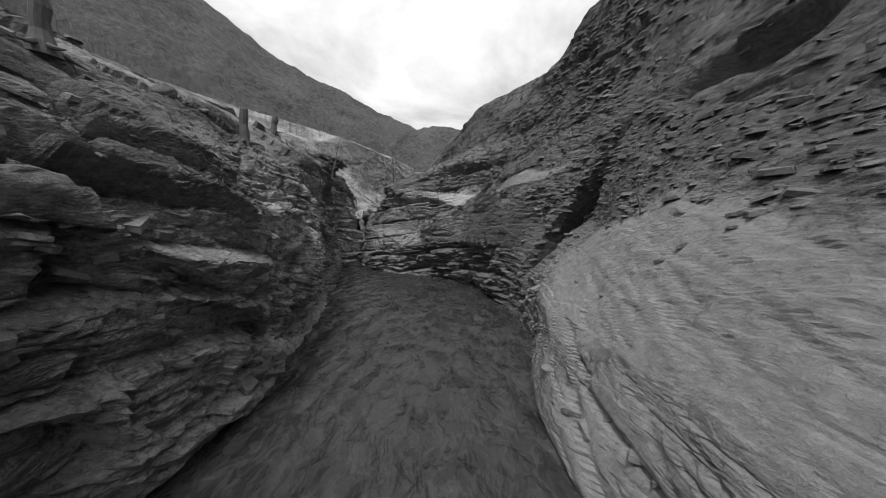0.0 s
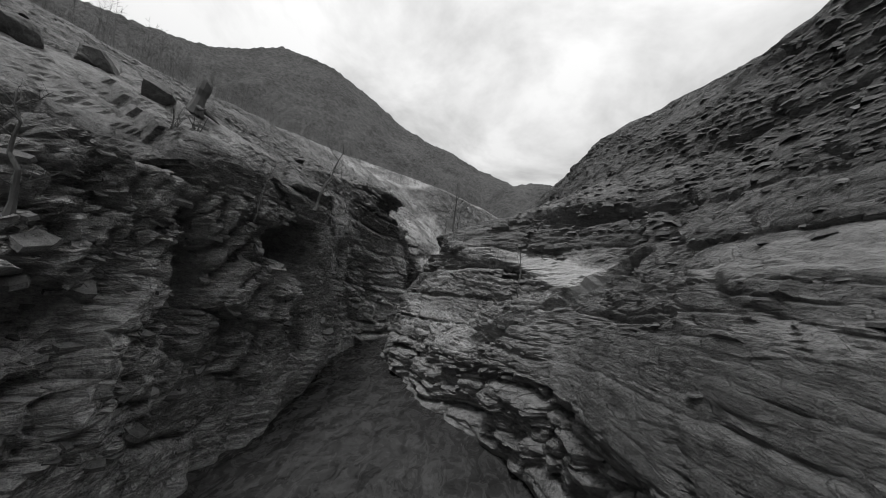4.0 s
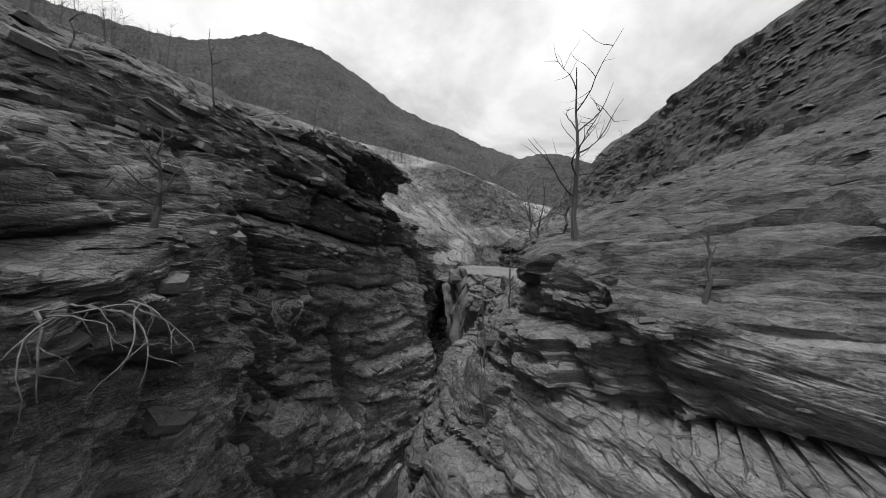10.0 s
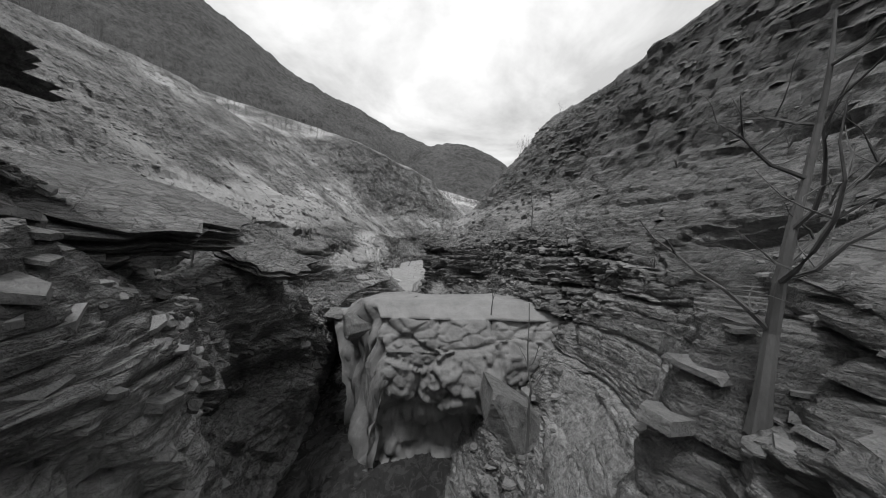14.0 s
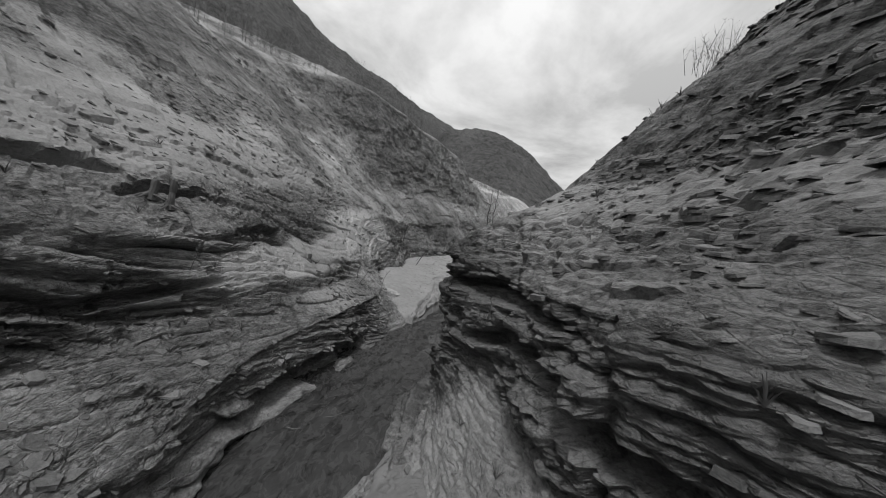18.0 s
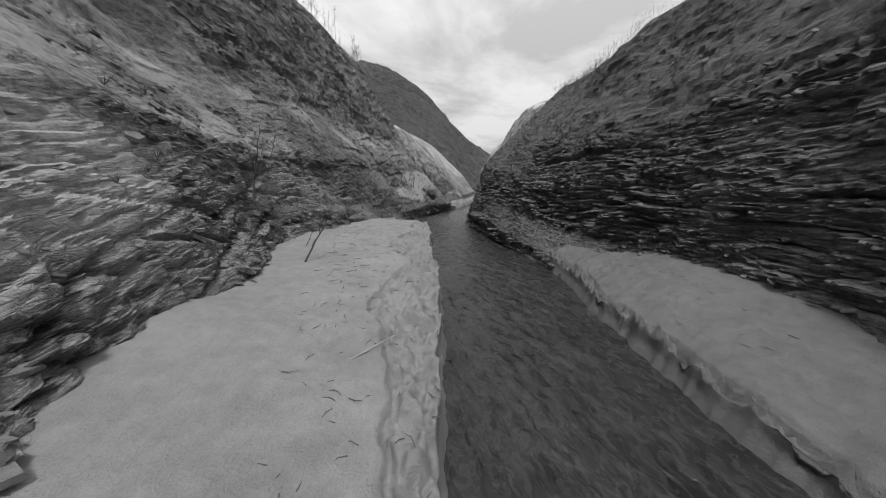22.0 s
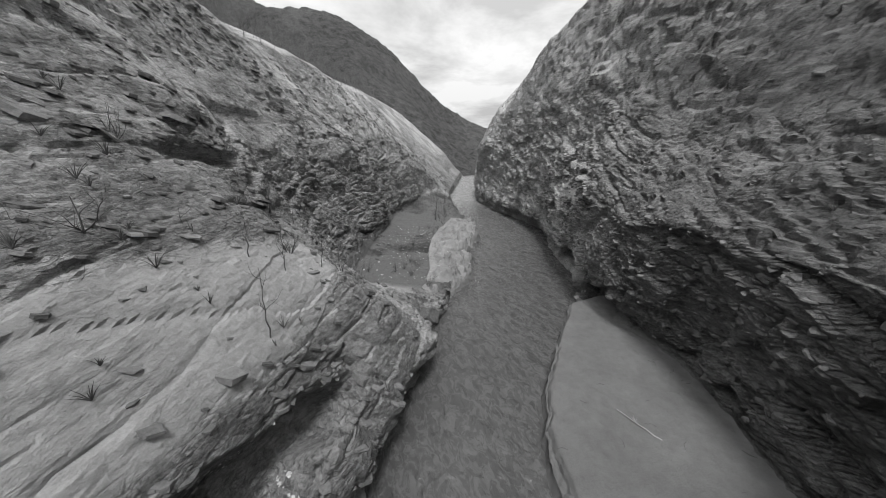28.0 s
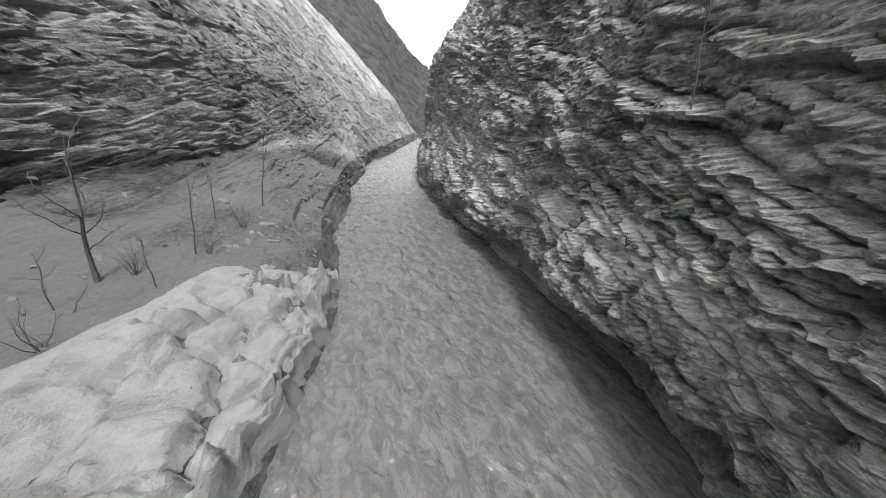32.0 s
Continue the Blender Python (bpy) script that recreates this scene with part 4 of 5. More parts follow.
    for hx, hy, rx, ry, h in humps:
        q = np.sqrt(((g[..., 0] - hx) / rx) ** 2 + ((g[..., 1] - hy) / ry) ** 2) + 0.22 * vnoise(g, 1.1, salt + 11)
        g[..., 2] += h * smoothstep(1.0, 0.35, q) * (1 + 0.35 * fbm(g, 0.9, 3, salt + 12))
    ends = smoothstep(0, 1.2, y - y[0]) * smoothstep(0, 1.2, y[-1] - y)
    low = (w - 0.5)[:, None]
    g[..., 2] = low + (g[..., 2] - low) * ends[:, None]
    attrs = {"dry_light": np.full(x.shape, -0.4), "silt": np.clip(vnoise(calm, 0.5, salt + 13) - 0.3, 0, 1)}
    ob = grid_mesh(name, g[:, ::-1] if side > 0 else g, mat, attrs, smooth=True)
    return tagged(ob, label, "mud bar", kind="structure")


BAR = """
71.5 -14.6 0.8 -16.4 1.4
74 -13.5 1.5 -18.0 2.4
76 -12.9 2.0 -19.4 3.0
82 -11.2 2.6 -20.4 3.5
89 -9.6 2.9 -20.4 3.6
96 -8.4 3.2 -19.8 3.6
103 -6.9 3.4 -16.2 3.6
107 -6.3 3.3 -12.8 3.5
109 -7.2 2.2 -10.8 3.0
"""
BANK = """
71.5 -4.6 1.0 -1.0 2.4
75 -3.2 1.9 1.6 4.2
80 -2.0 2.1 4.0 4.9
85 -0.5 2.2 4.8 5.0
89 1.3 2.3 5.2 4.8
94 2.7 2.4 5.4 4.6
99 3.1 2.6 5.6 4.4
102 3.2 2.0 5.2 3.6
"""
BEACH = """
118.5 5.2 1.6 7.0 2.3
122 5.6 1.9 9.4 2.5
125.4 7.0 2.0 13.4 2.6
130.4 8.4 2.0 18.4 2.6
134.6 10.4 2.1 21.0 2.6
137 13.0 2.1 21.4 2.6
139.2 15.4 2.1 21.2 2.5
141 18.2 2.2 21.6 2.5
143 20.6 2.3 22.4 2.5
"""
BENCH = """
144.5 8.8 1.4 6.6 1.8
146.5 10.2 1.9 8.3 2.4
149 12.9 2.1 10.0 2.6
151 14.4 2.2 11.2 2.6
156 17.6 2.4 12.6 2.8
161 20.7 2.6 14.6 3.0
166 23.0 2.6 18.0 3.1
171 25.4 2.5 21.5 3.0
174 25.6 1.8 23.0 2.3
"""
mud_bank("ground_bar", BAR, 1, mud, "pale smooth mud bar with a crumbling terrace beside the stream", 31, (0.9, 2.4, 3.4, 3.6, 2.8, 2.6, 1.8), (76, 82, 88, 94, 99, 104, 108))
mud_bank("ground_bank", BANK, -1, bank_mud, "grey silt bank sloping to the stream with a broken lip", 41, (0.3, 0.6, 0.3), (72, 86, 100), rough=1.5)
mud_bank("ground_beach", BEACH, -1, damp_mud, "smooth pale mud beach at the foot of the slate wall", 51, (0.1, 0.4, 0.1), (119, 131, 142), rough=0.7)
mud_bank("ground_bench", BENCH, 1, mud, "pale hummocky ridge of silt and rock beside the stream", 55, (0.2, 0.8, 0.4), (151, 160, 168), rough=2.0, ragged=3.2, lumpy=0.75,
         humps=((9.4, 147, 1.2, 1.2, 0.5), (12.0, 150, 1.6, 1.2, 0.6), (14.4, 153.5, 1.6, 1.6, 0.7), (16.0, 157.0, 1.8, 1.5, 0.9), (18.2, 160.0, 1.6, 1.6, 0.8), (20.4, 164.0, 1.5, 1.8, 0.6),
                (16.8, 158.6, 0.8, 0.6, -1.2), (13.2, 151.6, 0.5, 0.6, -0.7), (15.2, 155.2, 0.6, 0.8, -0.8), (19.2, 161.6, 0.6, 0.7, -0.8)))


# ---- far hills ----
def hill(name, bearings, dist, label, salt, base=-20, deep=0.55):
    """A wooded ridge round the gorge: its skyline as (bearing, elevation) degrees, seen from the gorge, at the given distance."""
    b = np.array(bearings, float)
    az = np.radians(np.linspace(b[0, 0], b[-1, 0], 420))
    el = np.radians(np.interp(np.degrees(az), b[:, 0], b[:, 1]))
    el = np.convolve(np.pad(el, 9, mode="edge"), np.hanning(21)[1:-1] / np.hanning(21).sum(), mode="valid")
    rows = []
    for f in np.linspace(0, 1, 90):
        r = dist * (1 - deep * (1 - f))
        h = base + (dist * np.tan(el) - base) * (0.10 + 0.90 * f ** 1.15)
        rows.append(np.stack([r * np.sin(az), r * np.cos(az) + 40, h + 6], -1))
    back = rows[-1] * (1.25, 1.25, 0.8)
    g = np.stack([*rows, back])
    amp = (np.r_[np.linspace(0.1, 1.0, 60), np.linspace(1.0, 0.25, 30), 1.0])[:, None]
    g[..., 2] += amp * dist * 0.03 * fbm(g, 0.009, 4, salt) + dist * 0.0035 * (vnoise(g, 0.06, salt + 7) + vnoise(g, 0.15, salt + 8) + 0.8 * vnoise(g, 0.33, salt + 9))
    ob = grid_mesh(name, g, forest_mat, smooth=True)
    return tagged(ob, label, "hill", kind="structure")


hill("backdrop_mountain", [(-110, 22), (-90, 25), (-78, 26), (-67, 28.1), (-62, 29.9), (-57, 32.9), (-54, 33.4), (-50, 33.9), (-46.6, 33.6), (-41, 31.8), (-31, 27.6), (-20.6, 24.4), (-10, 20.6), (-5.4, 18.8), (0, 15), (6, 10), (14, 7), (24, 5)], 900, "high mountain covered with bare grey woods", 71)
hill("backdrop_ridge", [(-14, 12), (-8, 18.7), (-4.5, 19.2), (0, 19.7), (4, 19.0), (7.5, 17.4), (10, 15.8), (14, 12.4), (17, 9.8), (20.5, 7.4), (26, 5.6), (32, 4.6), (45, 6), (70, 14), (110, 20)], 620, "rounded mountain of bare woods closing the valley", 81)


# ---- loose slate: plates and blocks lying on ledges and slopes ----


def slab_template(seed, sides):
    r = np.random.default_rng(seed)
    a = np.sort(np.linspace(0, 2 * np.pi, sides, endpoint=False) + r.uniform(-0.3, 0.3, sides))
    rad = r.uniform(0.65, 1.1, sides)
    base = np.stack([np.cos(a) * rad, np.sin(a) * rad * 0.7, np.full(sides, -0.5)], -1)
    top = base * (0.90, 0.90, -1) + np.stack([r.uniform(-0.06, 0.06, sides), r.uniform(-0.06, 0.06, sides), r.uniform(-0.25, 0.12, sides)], -1)
    v = np.concatenate([base, top])
    faces = [[k, (k + 1) % sides, sides + (k + 1) % sides, sides + k] for k in range(sides)] + [[sides + k for k in range(sides)]]
    return v, faces


TEMPLATES = [slab_template(k, 5 + k % 3) for k in range(14)]


def frames_on(points, grid_n, nb, r, spread):
    """Random orthonormal frames whose up axis follows the beds."""
    k = len(points)
    up = np.array(nb)[None] + r.normal(0, spread, (k, 3))
    up /= np.linalg.norm(up, axis=1, keepdims=True)
    a = r.normal(0, 1, (k, 3))
    a -= up * (a * up).sum(1, keepdims=True)
    a /= np.linalg.norm(a, axis=1, keepdims=True)
    return np.stack([a, np.cross(up, a), up], -1)


def scatter_slabs(name, pts, calm, side, nb, count, seed, mat, label, ymin, ymax, zlo=0.6, grow=1.0):
    """One mesh of many slate plates bedded into a wall."""
    r = np.random.default_rng(seed)
    n = normals(pts, 1.0)
    n = n * np.sign((n[..., 0] * -side + n[..., 2] * 0.4).mean())
    y, z = pts[..., 1], pts[..., 2]
    area = np.linalg.norm(np.cross(np.gradient(pts, axis=0), np.gradient(pts, axis=1)), axis=-1)
    # no loose plates on the overhang that is painted dark
    shaded_wall = (side > 0) & (y > 57) & (y < 73) & (z < 11)
    ok = ~shaded_wall & (y > ymin) & (y < ymax) & (z > water_level(y) + zlo)
    cols = np.arange(pts.shape[1])[None] < pts.shape[1] - 24
    patch = smoothstep(-0.35, 0.45, fbm(pts, 0.19, 3, seed + 5))
    low_reach = 1 - 0.75 * smoothstep(8, 12, y) * (1 - smoothstep(34, 37, y)) * (1 - smoothstep(8.5, 10, z)) * (side < 0)
    wgt = (low_reach * area * ok * cols * (0.06 + patch) * (1 - 0.93 * calm)).reshape(-1)
    pick = r.choice(wgt.size, count, p=wgt / wgt.sum())
    c = pts.reshape(-1, 3)[pick]
    nn = n.reshape(-1, 3)[pick]
    size = np.clip(r.lognormal(-1.95, 0.55, count), 0.06, 0.36) * grow
    f = frames_on(c, nn, nb, r, 0.16)
    thick = size * r.uniform(0.14, 0.42, count)
    c = c - nn * (size * r.uniform(-0.05, 0.35, count))[:, None] + f[:, :, 2] * (0.1 * thick)[:, None]
    verts, faces, base = [], [], 0
    loops, starts, pos = [], [], 0
    kind = r.integers(0, len(TEMPLATES), count)
    for t, (v, fc) in enumerate(TEMPLATES):
        sel = np.where(kind == t)[0]
        if not len(sel):
            continue
        local = v[None] * np.stack([size[sel], size[sel], thick[sel]], -1)[:, None]
        wv = np.einsum("kij,kvj->kvi", f[sel], local) + c[sel][:, None]
        verts.append(wv.reshape(-1, 3))
        flat = np.concatenate([np.array(q) for q in fc])
        lens = np.array([len(q) for q in fc])
        offs = base + np.arange(len(sel))[:, None] * len(v)
        loops.append((flat[None] + offs).reshape(-1))
        starts.append(np.tile(lens, len(sel)))
        base += len(sel) * len(v)
    verts, loops, lens = np.concatenate(verts), np.concatenate(loops), np.concatenate(starts)
    me = bpy.data.meshes.new(name)
    me.vertices.add(len(verts))
    me.vertices.foreach_set("co", verts.reshape(-1).astype(np.float32))
    me.loops.add(len(loops))
    me.loops.foreach_set("vertex_index", loops.astype(np.int32))
    me.polygons.add(len(lens))
    me.polygons.foreach_set("loop_start", (np.cumsum(lens) - lens).astype(np.int32))
    me.polygons.foreach_set("use_smooth", np.zeros(len(lens), dtype=bool))
    me.update()
    me.validate()
    me.materials.append(mat)
    return tagged(new(name, me), label, "rock debris", kind="stuff")


def make_plate_mat():
    m, nt, bs = material("slate_plate", 0.82)
    geo = nt.nodes.new("ShaderNodeNewGeometry")
    co = geo.outputs["Position"]
    g = tex_noise(nt, co, 7.0, 6, 0.68)
    f = tex_noise(nt, co, 34.0, 4, 0.65)
    v = mth(nt, 'MULTIPLY_ADD', geo.outputs["Random Per Island"], 0.10, 0.08)
    v = mth(nt, 'MULTIPLY_ADD', mth(nt, 'SUBTRACT', g, 0.5), 0.22, v)
    v = mth(nt, 'MULTIPLY_ADD', mth(nt, 'SUBTRACT', f, 0.5), 0.10, v)
    nt.links.new(grey(nt, mth(nt, 'MAXIMUM', v, 0.04)), bs.inputs["Base Color"])
    bump(nt, bs, ((g, 0.05), (f, 0.02)))
    return m


plate_mat = make_plate_mat()
scatter_slabs("slate_debris", left_pts, left_calm, -1, NB_L, 16000, 5, plate_mat, "broken grey slate plates bedded in the wall", 2, 75)
scatter_slabs("slate_debris", left_pts, left_calm, -1, NB_L, 13000, 6, plate_mat, "pale broken slate plates on the open slope", 75, 215, grow=1.35)
scatter_slabs("slate_debris", right_pts, right_calm, 1, NB_R, 16000, 7, plate_mat, "dark broken slate plates bedded in the wall", 2, 72)
scatter_slabs("slate_debris", right_pts, right_calm, 1, np.array((-0.35, -0.1, 0.93)), 14000, 8, plate_mat, "dark broken slate plates jutting from the wall", 72, 215)


# ---- plants and wood ----
bpy.context.view_layer.update()
deps = bpy.context.evaluated_depsgraph_get()


def ground(x, y, z, reach=1.6):
    """Height of the ground under a point near z."""
    hit, place, *_ = scene.ray_cast(deps, (x, y, z + reach), (0, 0, -1), distance=reach + 4)
    return place.z if hit else z


def tube(verts, faces, pts, radii, sides=6):
    """Adds a tapered tube along pts."""
    base = len(verts)
    pts = [Vector(p) for p in pts]
    for k, p in enumerate(pts):
        d = (pts[min(k + 1, len(pts) - 1)] - pts[max(k - 1, 0)]).normalized()
        a = d.orthogonal().normalized()
        b = d.cross(a)
        for s in range(sides):
            t = 2 * math.pi * s / sides
            verts.append(p + radii[k] * (math.cos(t) * a + math.sin(t) * b))
    for k in range(len(pts) - 1):
        for s in range(sides):
            q = base + k * sides
            faces.append((q + s, q + (s + 1) % sides, q + sides + (s + 1) % sides, q + sides + s))
    faces.append(tuple(base + s for s in reversed(range(sides))))
    faces.append(tuple(base + (len(pts) - 1) * sides + s for s in range(sides)))


def part(name, geometry, mat, parent, label=""):
    """One mesh object under a thing or a part."""
    me = bpy.data.meshes.new(name)
    me.from_pydata([tuple(v) for v in geometry[0]], [], geometry[1])
    me.materials.append(mat)
    ob = new(name, me)
    ob.parent = parent
    if label:
        tagged(ob, label)
    return ob


def make_bark(name, base):
    m, nt, bs = material(name, 0.9)
    co = nt.nodes.new("ShaderNodeNewGeometry").outputs["Position"]
    g = tex_noise(nt, stretched(nt, co, (1, 1, 0.25)), 18.0, 5, 0.65)
    f = tex_noise(nt, co, 3.0, 3, 0.6)
    v = mth(nt, 'MULTIPLY_ADD', mth(nt, 'SUBTRACT', g, 0.5), base * 0.9, base)
    v = mth(nt, 'MULTIPLY_ADD', mth(nt, 'SUBTRACT', f, 0.5), base * 0.6, v)
    nt.links.new(grey(nt, mth(nt, 'MAXIMUM', v, 0.02)), bs.inputs["Base Color"])
    bump(nt, bs, ((g, 0.02),))
    return m


bark_dark = make_bark("wet_bark", 0.085)
bark_pale = make_bark("bleached_wood", 0.30)
bark_root = make_bark("bare_root", 0.17)
bark_twig = make_bark("grey_twig", 0.13)


def wander(r, start, heading, length, steps, bend, rise=0.0):
    pts, d = [Vector(start)], Vector(heading).normalized()
    for _ in range(steps):
        d = (d + Vector((r.uniform(-bend, bend), r.uniform(-bend, bend), r.uniform(-bend, bend) + rise))).normalized()
        pts.append(pts[-1] + d * (length / steps))
    return pts


def limb(r, start, heading, length, radius, twigs):
    g = ([], [])
    pts = wander(r, start, heading, length, 6, 0.28, 0.12)
    tube(*g, pts, [radius * (1 - 0.85 * k / 6) for k in range(7)], 5)
    for _ in range(twigs):
        k = r.randint(1, 5)
        side = Vector((r.uniform(-1, 1), r.uniform(-1, 1), r.uniform(-0.1, 0.8)))
        q = wander(r, pts[k], side, length * r.uniform(0.25, 0.55), 4, 0.3, 0.08)
        tube(*g, q, [radius * 0.45 * (1 - 0.8 * j / 4) for j in range(5)], 4)
    return g


def branch_with_twigs(r, start, heading, length, radius, twigs, mat, parent):
    """A limb of a tree, with each of its twigs as a part of it."""
    g = ([], [])
    pts = wander(r, start, heading, length, 6, 0.3, 0.12)
    tube(*g, pts, [radius * (1 - 0.85 * k / 6) for k in range(7)], 5)
    ob = part("branch", g, mat, parent)
    for _ in range(twigs):
        k = r.randint(1, 5)
        side = Vector((r.uniform(-1, 1), r.uniform(-1, 1), r.uniform(-0.1, 0.8)))
        h = ([], [])
        tube(*h, wander(r, pts[k], side, length * r.uniform(0.25, 0.55), 4, 0.3, 0.08), [radius * 0.42 * (1 - 0.8 * j / 4) for j in range(5)], 4)
        part("twig", h, mat, ob)


def plant_root(name, x, y, z):
    ob = new(name)
    ob.location = (x, y, ground(x, y, z) - 0.06)
    ob.empty_display_size = 0.2
    return ob


def bare_tree(x, y, z, h, lx, ly, seed, thick=0.075, limbs=6):
    """A leafless drowned tree with bent limbs."""
    r = random.Random(seed)
    top = plant_root("bare_tree", x, y, z)
    steps = 8
    pts = [Vector((lx * (k / steps) ** 1.3 + (r.uniform(-0.05, 0.05) if k else 0), ly * (k / steps) ** 1.3 + (r.uniform(-0.05, 0.05) if k else 0), h * k / steps)) for k in range(steps + 1)]
    g = ([], [])
    tube(*g, pts, [thick * (1.35 if k == 0 else 1) * (1 - 0.86 * k / steps) for k in range(steps + 1)], 7)
    part("trunk", g, bark_dark, top)
    for n in range(limbs):
        k = r.randint(2, steps - 1)
        a = r.uniform(0, 6.28)
        branch_with_twigs(r, pts[k], (math.cos(a), math.sin(a), r.uniform(0.2, 1.0)), h * r.uniform(0.2, 0.45), thick * 0.45 * (1 - 0.6 * k / steps), 5, bark_dark, top)
    return tagged(top, "dead leafless dark tree with bent bare branches standing on slate", "tree", "dead trees in the gorge")


def sapling(x, y, z, h, lx, ly, seed, thick=0.028):
    r = random.Random(seed)
    top = plant_root("sapling", x, y, z)
    steps = 7
    pts = [Vector((lx * (k / steps) + (r.uniform(-0.04, 0.04) if k else 0), ly * (k / steps) + (r.uniform(-0.04, 0.04) if k else 0), h * k / steps)) for k in range(steps + 1)]
    g = ([], [])
    tube(*g, pts, [thick * (1 - 0.8 * k / steps) for k in range(steps + 1)], 5)
    part("stem", g, bark_dark, top)
    for n in range(r.randint(3, 5)):
        k = r.randint(2, steps - 1)
        a = r.uniform(0, 6.28)
        part("branch", limb(r, pts[k], (math.cos(a), math.sin(a), r.uniform(0.4, 1.3)), h * r.uniform(0.18, 0.36), thick * 0.5, 2), bark_dark, top)
    return tagged(top, "thin bare dark sapling rooted in silted rock", "sapling", "saplings in the gorge")


def shrub(x, y, z, h, lx, ly, seed):
    r = random.Random(seed)
    top = plant_root("shrub", x, y, z)
    for n in range(r.randint(6, 9)):
        a = r.uniform(0, 6.28)
        s = r.uniform(0.15, 0.55)
        part("stem", limb(r, (0.05 * math.cos(a), 0.05 * math.sin(a), 0), (math.cos(a) * s, math.sin(a) * s, 1), h * r.uniform(0.55, 1.1), 0.014, 3), bark_dark, top)
    return tagged(top, "low leafless shrub of thin upright twigs", "shrub", "shrubs in the gorge")


def stump(x, y, z, h, lx, ly, seed):
    r = random.Random(seed)
    top = plant_root("tree_stump", x, y, z)
    rad = 0.11 + 0.06 * r.random()
    pts = [Vector((lx * k / 5 + r.uniform(-0.02, 0.02), ly * k / 5 + r.uniform(-0.02, 0.02), h * k / 5)) for k in range(6)]
    g = ([], [])
    tube(*g, pts, [rad * (1.7, 1.15, 0.95, 0.9, 1.0, 0.92)[k] * r.uniform(0.92, 1.08) for k in range(6)], 10)
    for v in g[0][-10:]:
        v.z += r.uniform(-0.12, 0.10) * min(1, h)
    part("trunk", g, bark_dark, top)
    for n in range(r.randint(4, 6)):
        a = n * 1.25 + r.uniform(-0.3, 0.3)
        q = [Vector((math.cos(a) * s, math.sin(a) * s, 0.22 - 0.34 * s + r.uniform(-0.03, 0.03))) * 1.0 for s in (0.05, 0.22, 0.42, 0.66)]
        gr = ([], [])
        tube(*gr, q, [rad * f for f in (0.5, 0.4, 0.26, 0.1)], 6)
        part("root", gr, bark_dark, top)
    return tagged(top, "dark weathered tree stump with gripping roots on the slope", "tree stump", "stumps on the slope")


def stick(x, y, z, h, lx, ly, seed, mat=None, thick=0.03, name="dead_stick"):
    r = random.Random(seed)
    top = plant_root(name, x, y, z)
    pts = [Vector((lx * k / 6 + r.uniform(-0.03, 0.03), ly * k / 6 + r.uniform(-0.03, 0.03), h * k / 6 + (0 if h > 0.3 else 0.04))) for k in range(7)]
    g = ([], [])
    tube(*g, pts, [thick * (1 - 0.6 * k / 6) for k in range(7)], 6)
    part("stem", g, mat or bark_dark, top)
    for n in range(2):
        k = r.randint(2, 5)
        part("branch", limb(r, pts[k], (lx + r.uniform(-1, 1), ly + r.uniform(-1, 1), h + r.uniform(-0.2, 0.6)), 0.25 * math.sqrt(h * h + lx * lx + ly * ly), thick * 0.5, 2), mat or bark_dark, top)
    return tagged(top, "bare dead stick stuck in the silt" if mat is None else "bleached driftwood branch lying on the bank", "driftwood", "dead sticks")


def roots(x, y, z, spread, fall, heading, seed, count=9):
    """Bleached roots hanging from an undercut edge."""
    r = random.Random(seed)
    top = new("root_tangle")
    top.location = (x, y, z)
    for n in range(count):
        a = heading + r.uniform(-0.9, 0.9)
        pts = wander(r, (r.uniform(-0.4, 0.4) * spread, r.uniform(-0.4, 0.4) * spread, 0), (math.cos(a), math.sin(a), 0.15), fall * r.uniform(0.6, 1.2), 8, 0.4, -0.22)
        g = ([], [])
        rad = r.uniform(0.006, 0.016)
        tube(*g, pts, [rad * (1 - 0.8 * k / 8) for k in range(9)], 5)
        for q in range(2):
            k = r.randint(2, 6)
            w = wander(r, pts[k], (r.uniform(-1, 1), r.uniform(-1, 1), -0.5), fall * 0.35, 5, 0.35, -0.1)
            tube(*g, w, [rad * 0.5 * (1 - 0.8 * j / 5) for j in range(6)], 4)
        part("root", g, bark_root, top)
    return tagged(top, "pale bare roots hanging out of the rock edge", "roots", "exposed roots")


# columns: kind, x, y, z, height, lean in x and y
PLANTS_LOW = """
stump -7.2 10.1 7.3 1.25 0.05 0.03
stump -8.8 9.0 8.6 0.5 0.02 0.0
stump -8.6 6.2 8.3 1.2 0.1 0.0
sapling -5.2 6.4 5.2 1.0 0.05 0.04
stump -9.8 16.1 9.3 0.9 0.18 0.1
sapling 5.5 7.4 4.6 1.9 -0.17 0.12
shrub -6.4 12.4 6.7 0.7 0 0
shrub -8.7 15.7 8.5 0.8 0 0
shrub -8.2 15.0 8.3 0.8 0 0
sapling -7.6 16.8 7.4 1.8 0.15 0.21
sapling -0.3 24.8 7.3 2.3 -0.1 0
tree -6.4 12.8 6.3 1.7 -0.05 -0.13
tree -7.7 19.1 7.8 2.9 0.45 0.75
sapling -0.3 24.0 7.0 2.2 -0.05 0
shrub 1.6 26.2 9.2 0.9 0 0
shrub -1.6 25.4 7.2 0.9 0 0
sapling -1.5 25.0 7.3 1.6 0.02 0
sapling -1.2 25.0 7.3 1.2 0.12 -0.07
sapling -1.9 25.4 7.3 1.3 -0.1 0.1
sapling -6.8 28.2 5.2 2.1 -0.1 0
tree -5.0 28.3 8.4 3.6 -0.12 0.02
"""
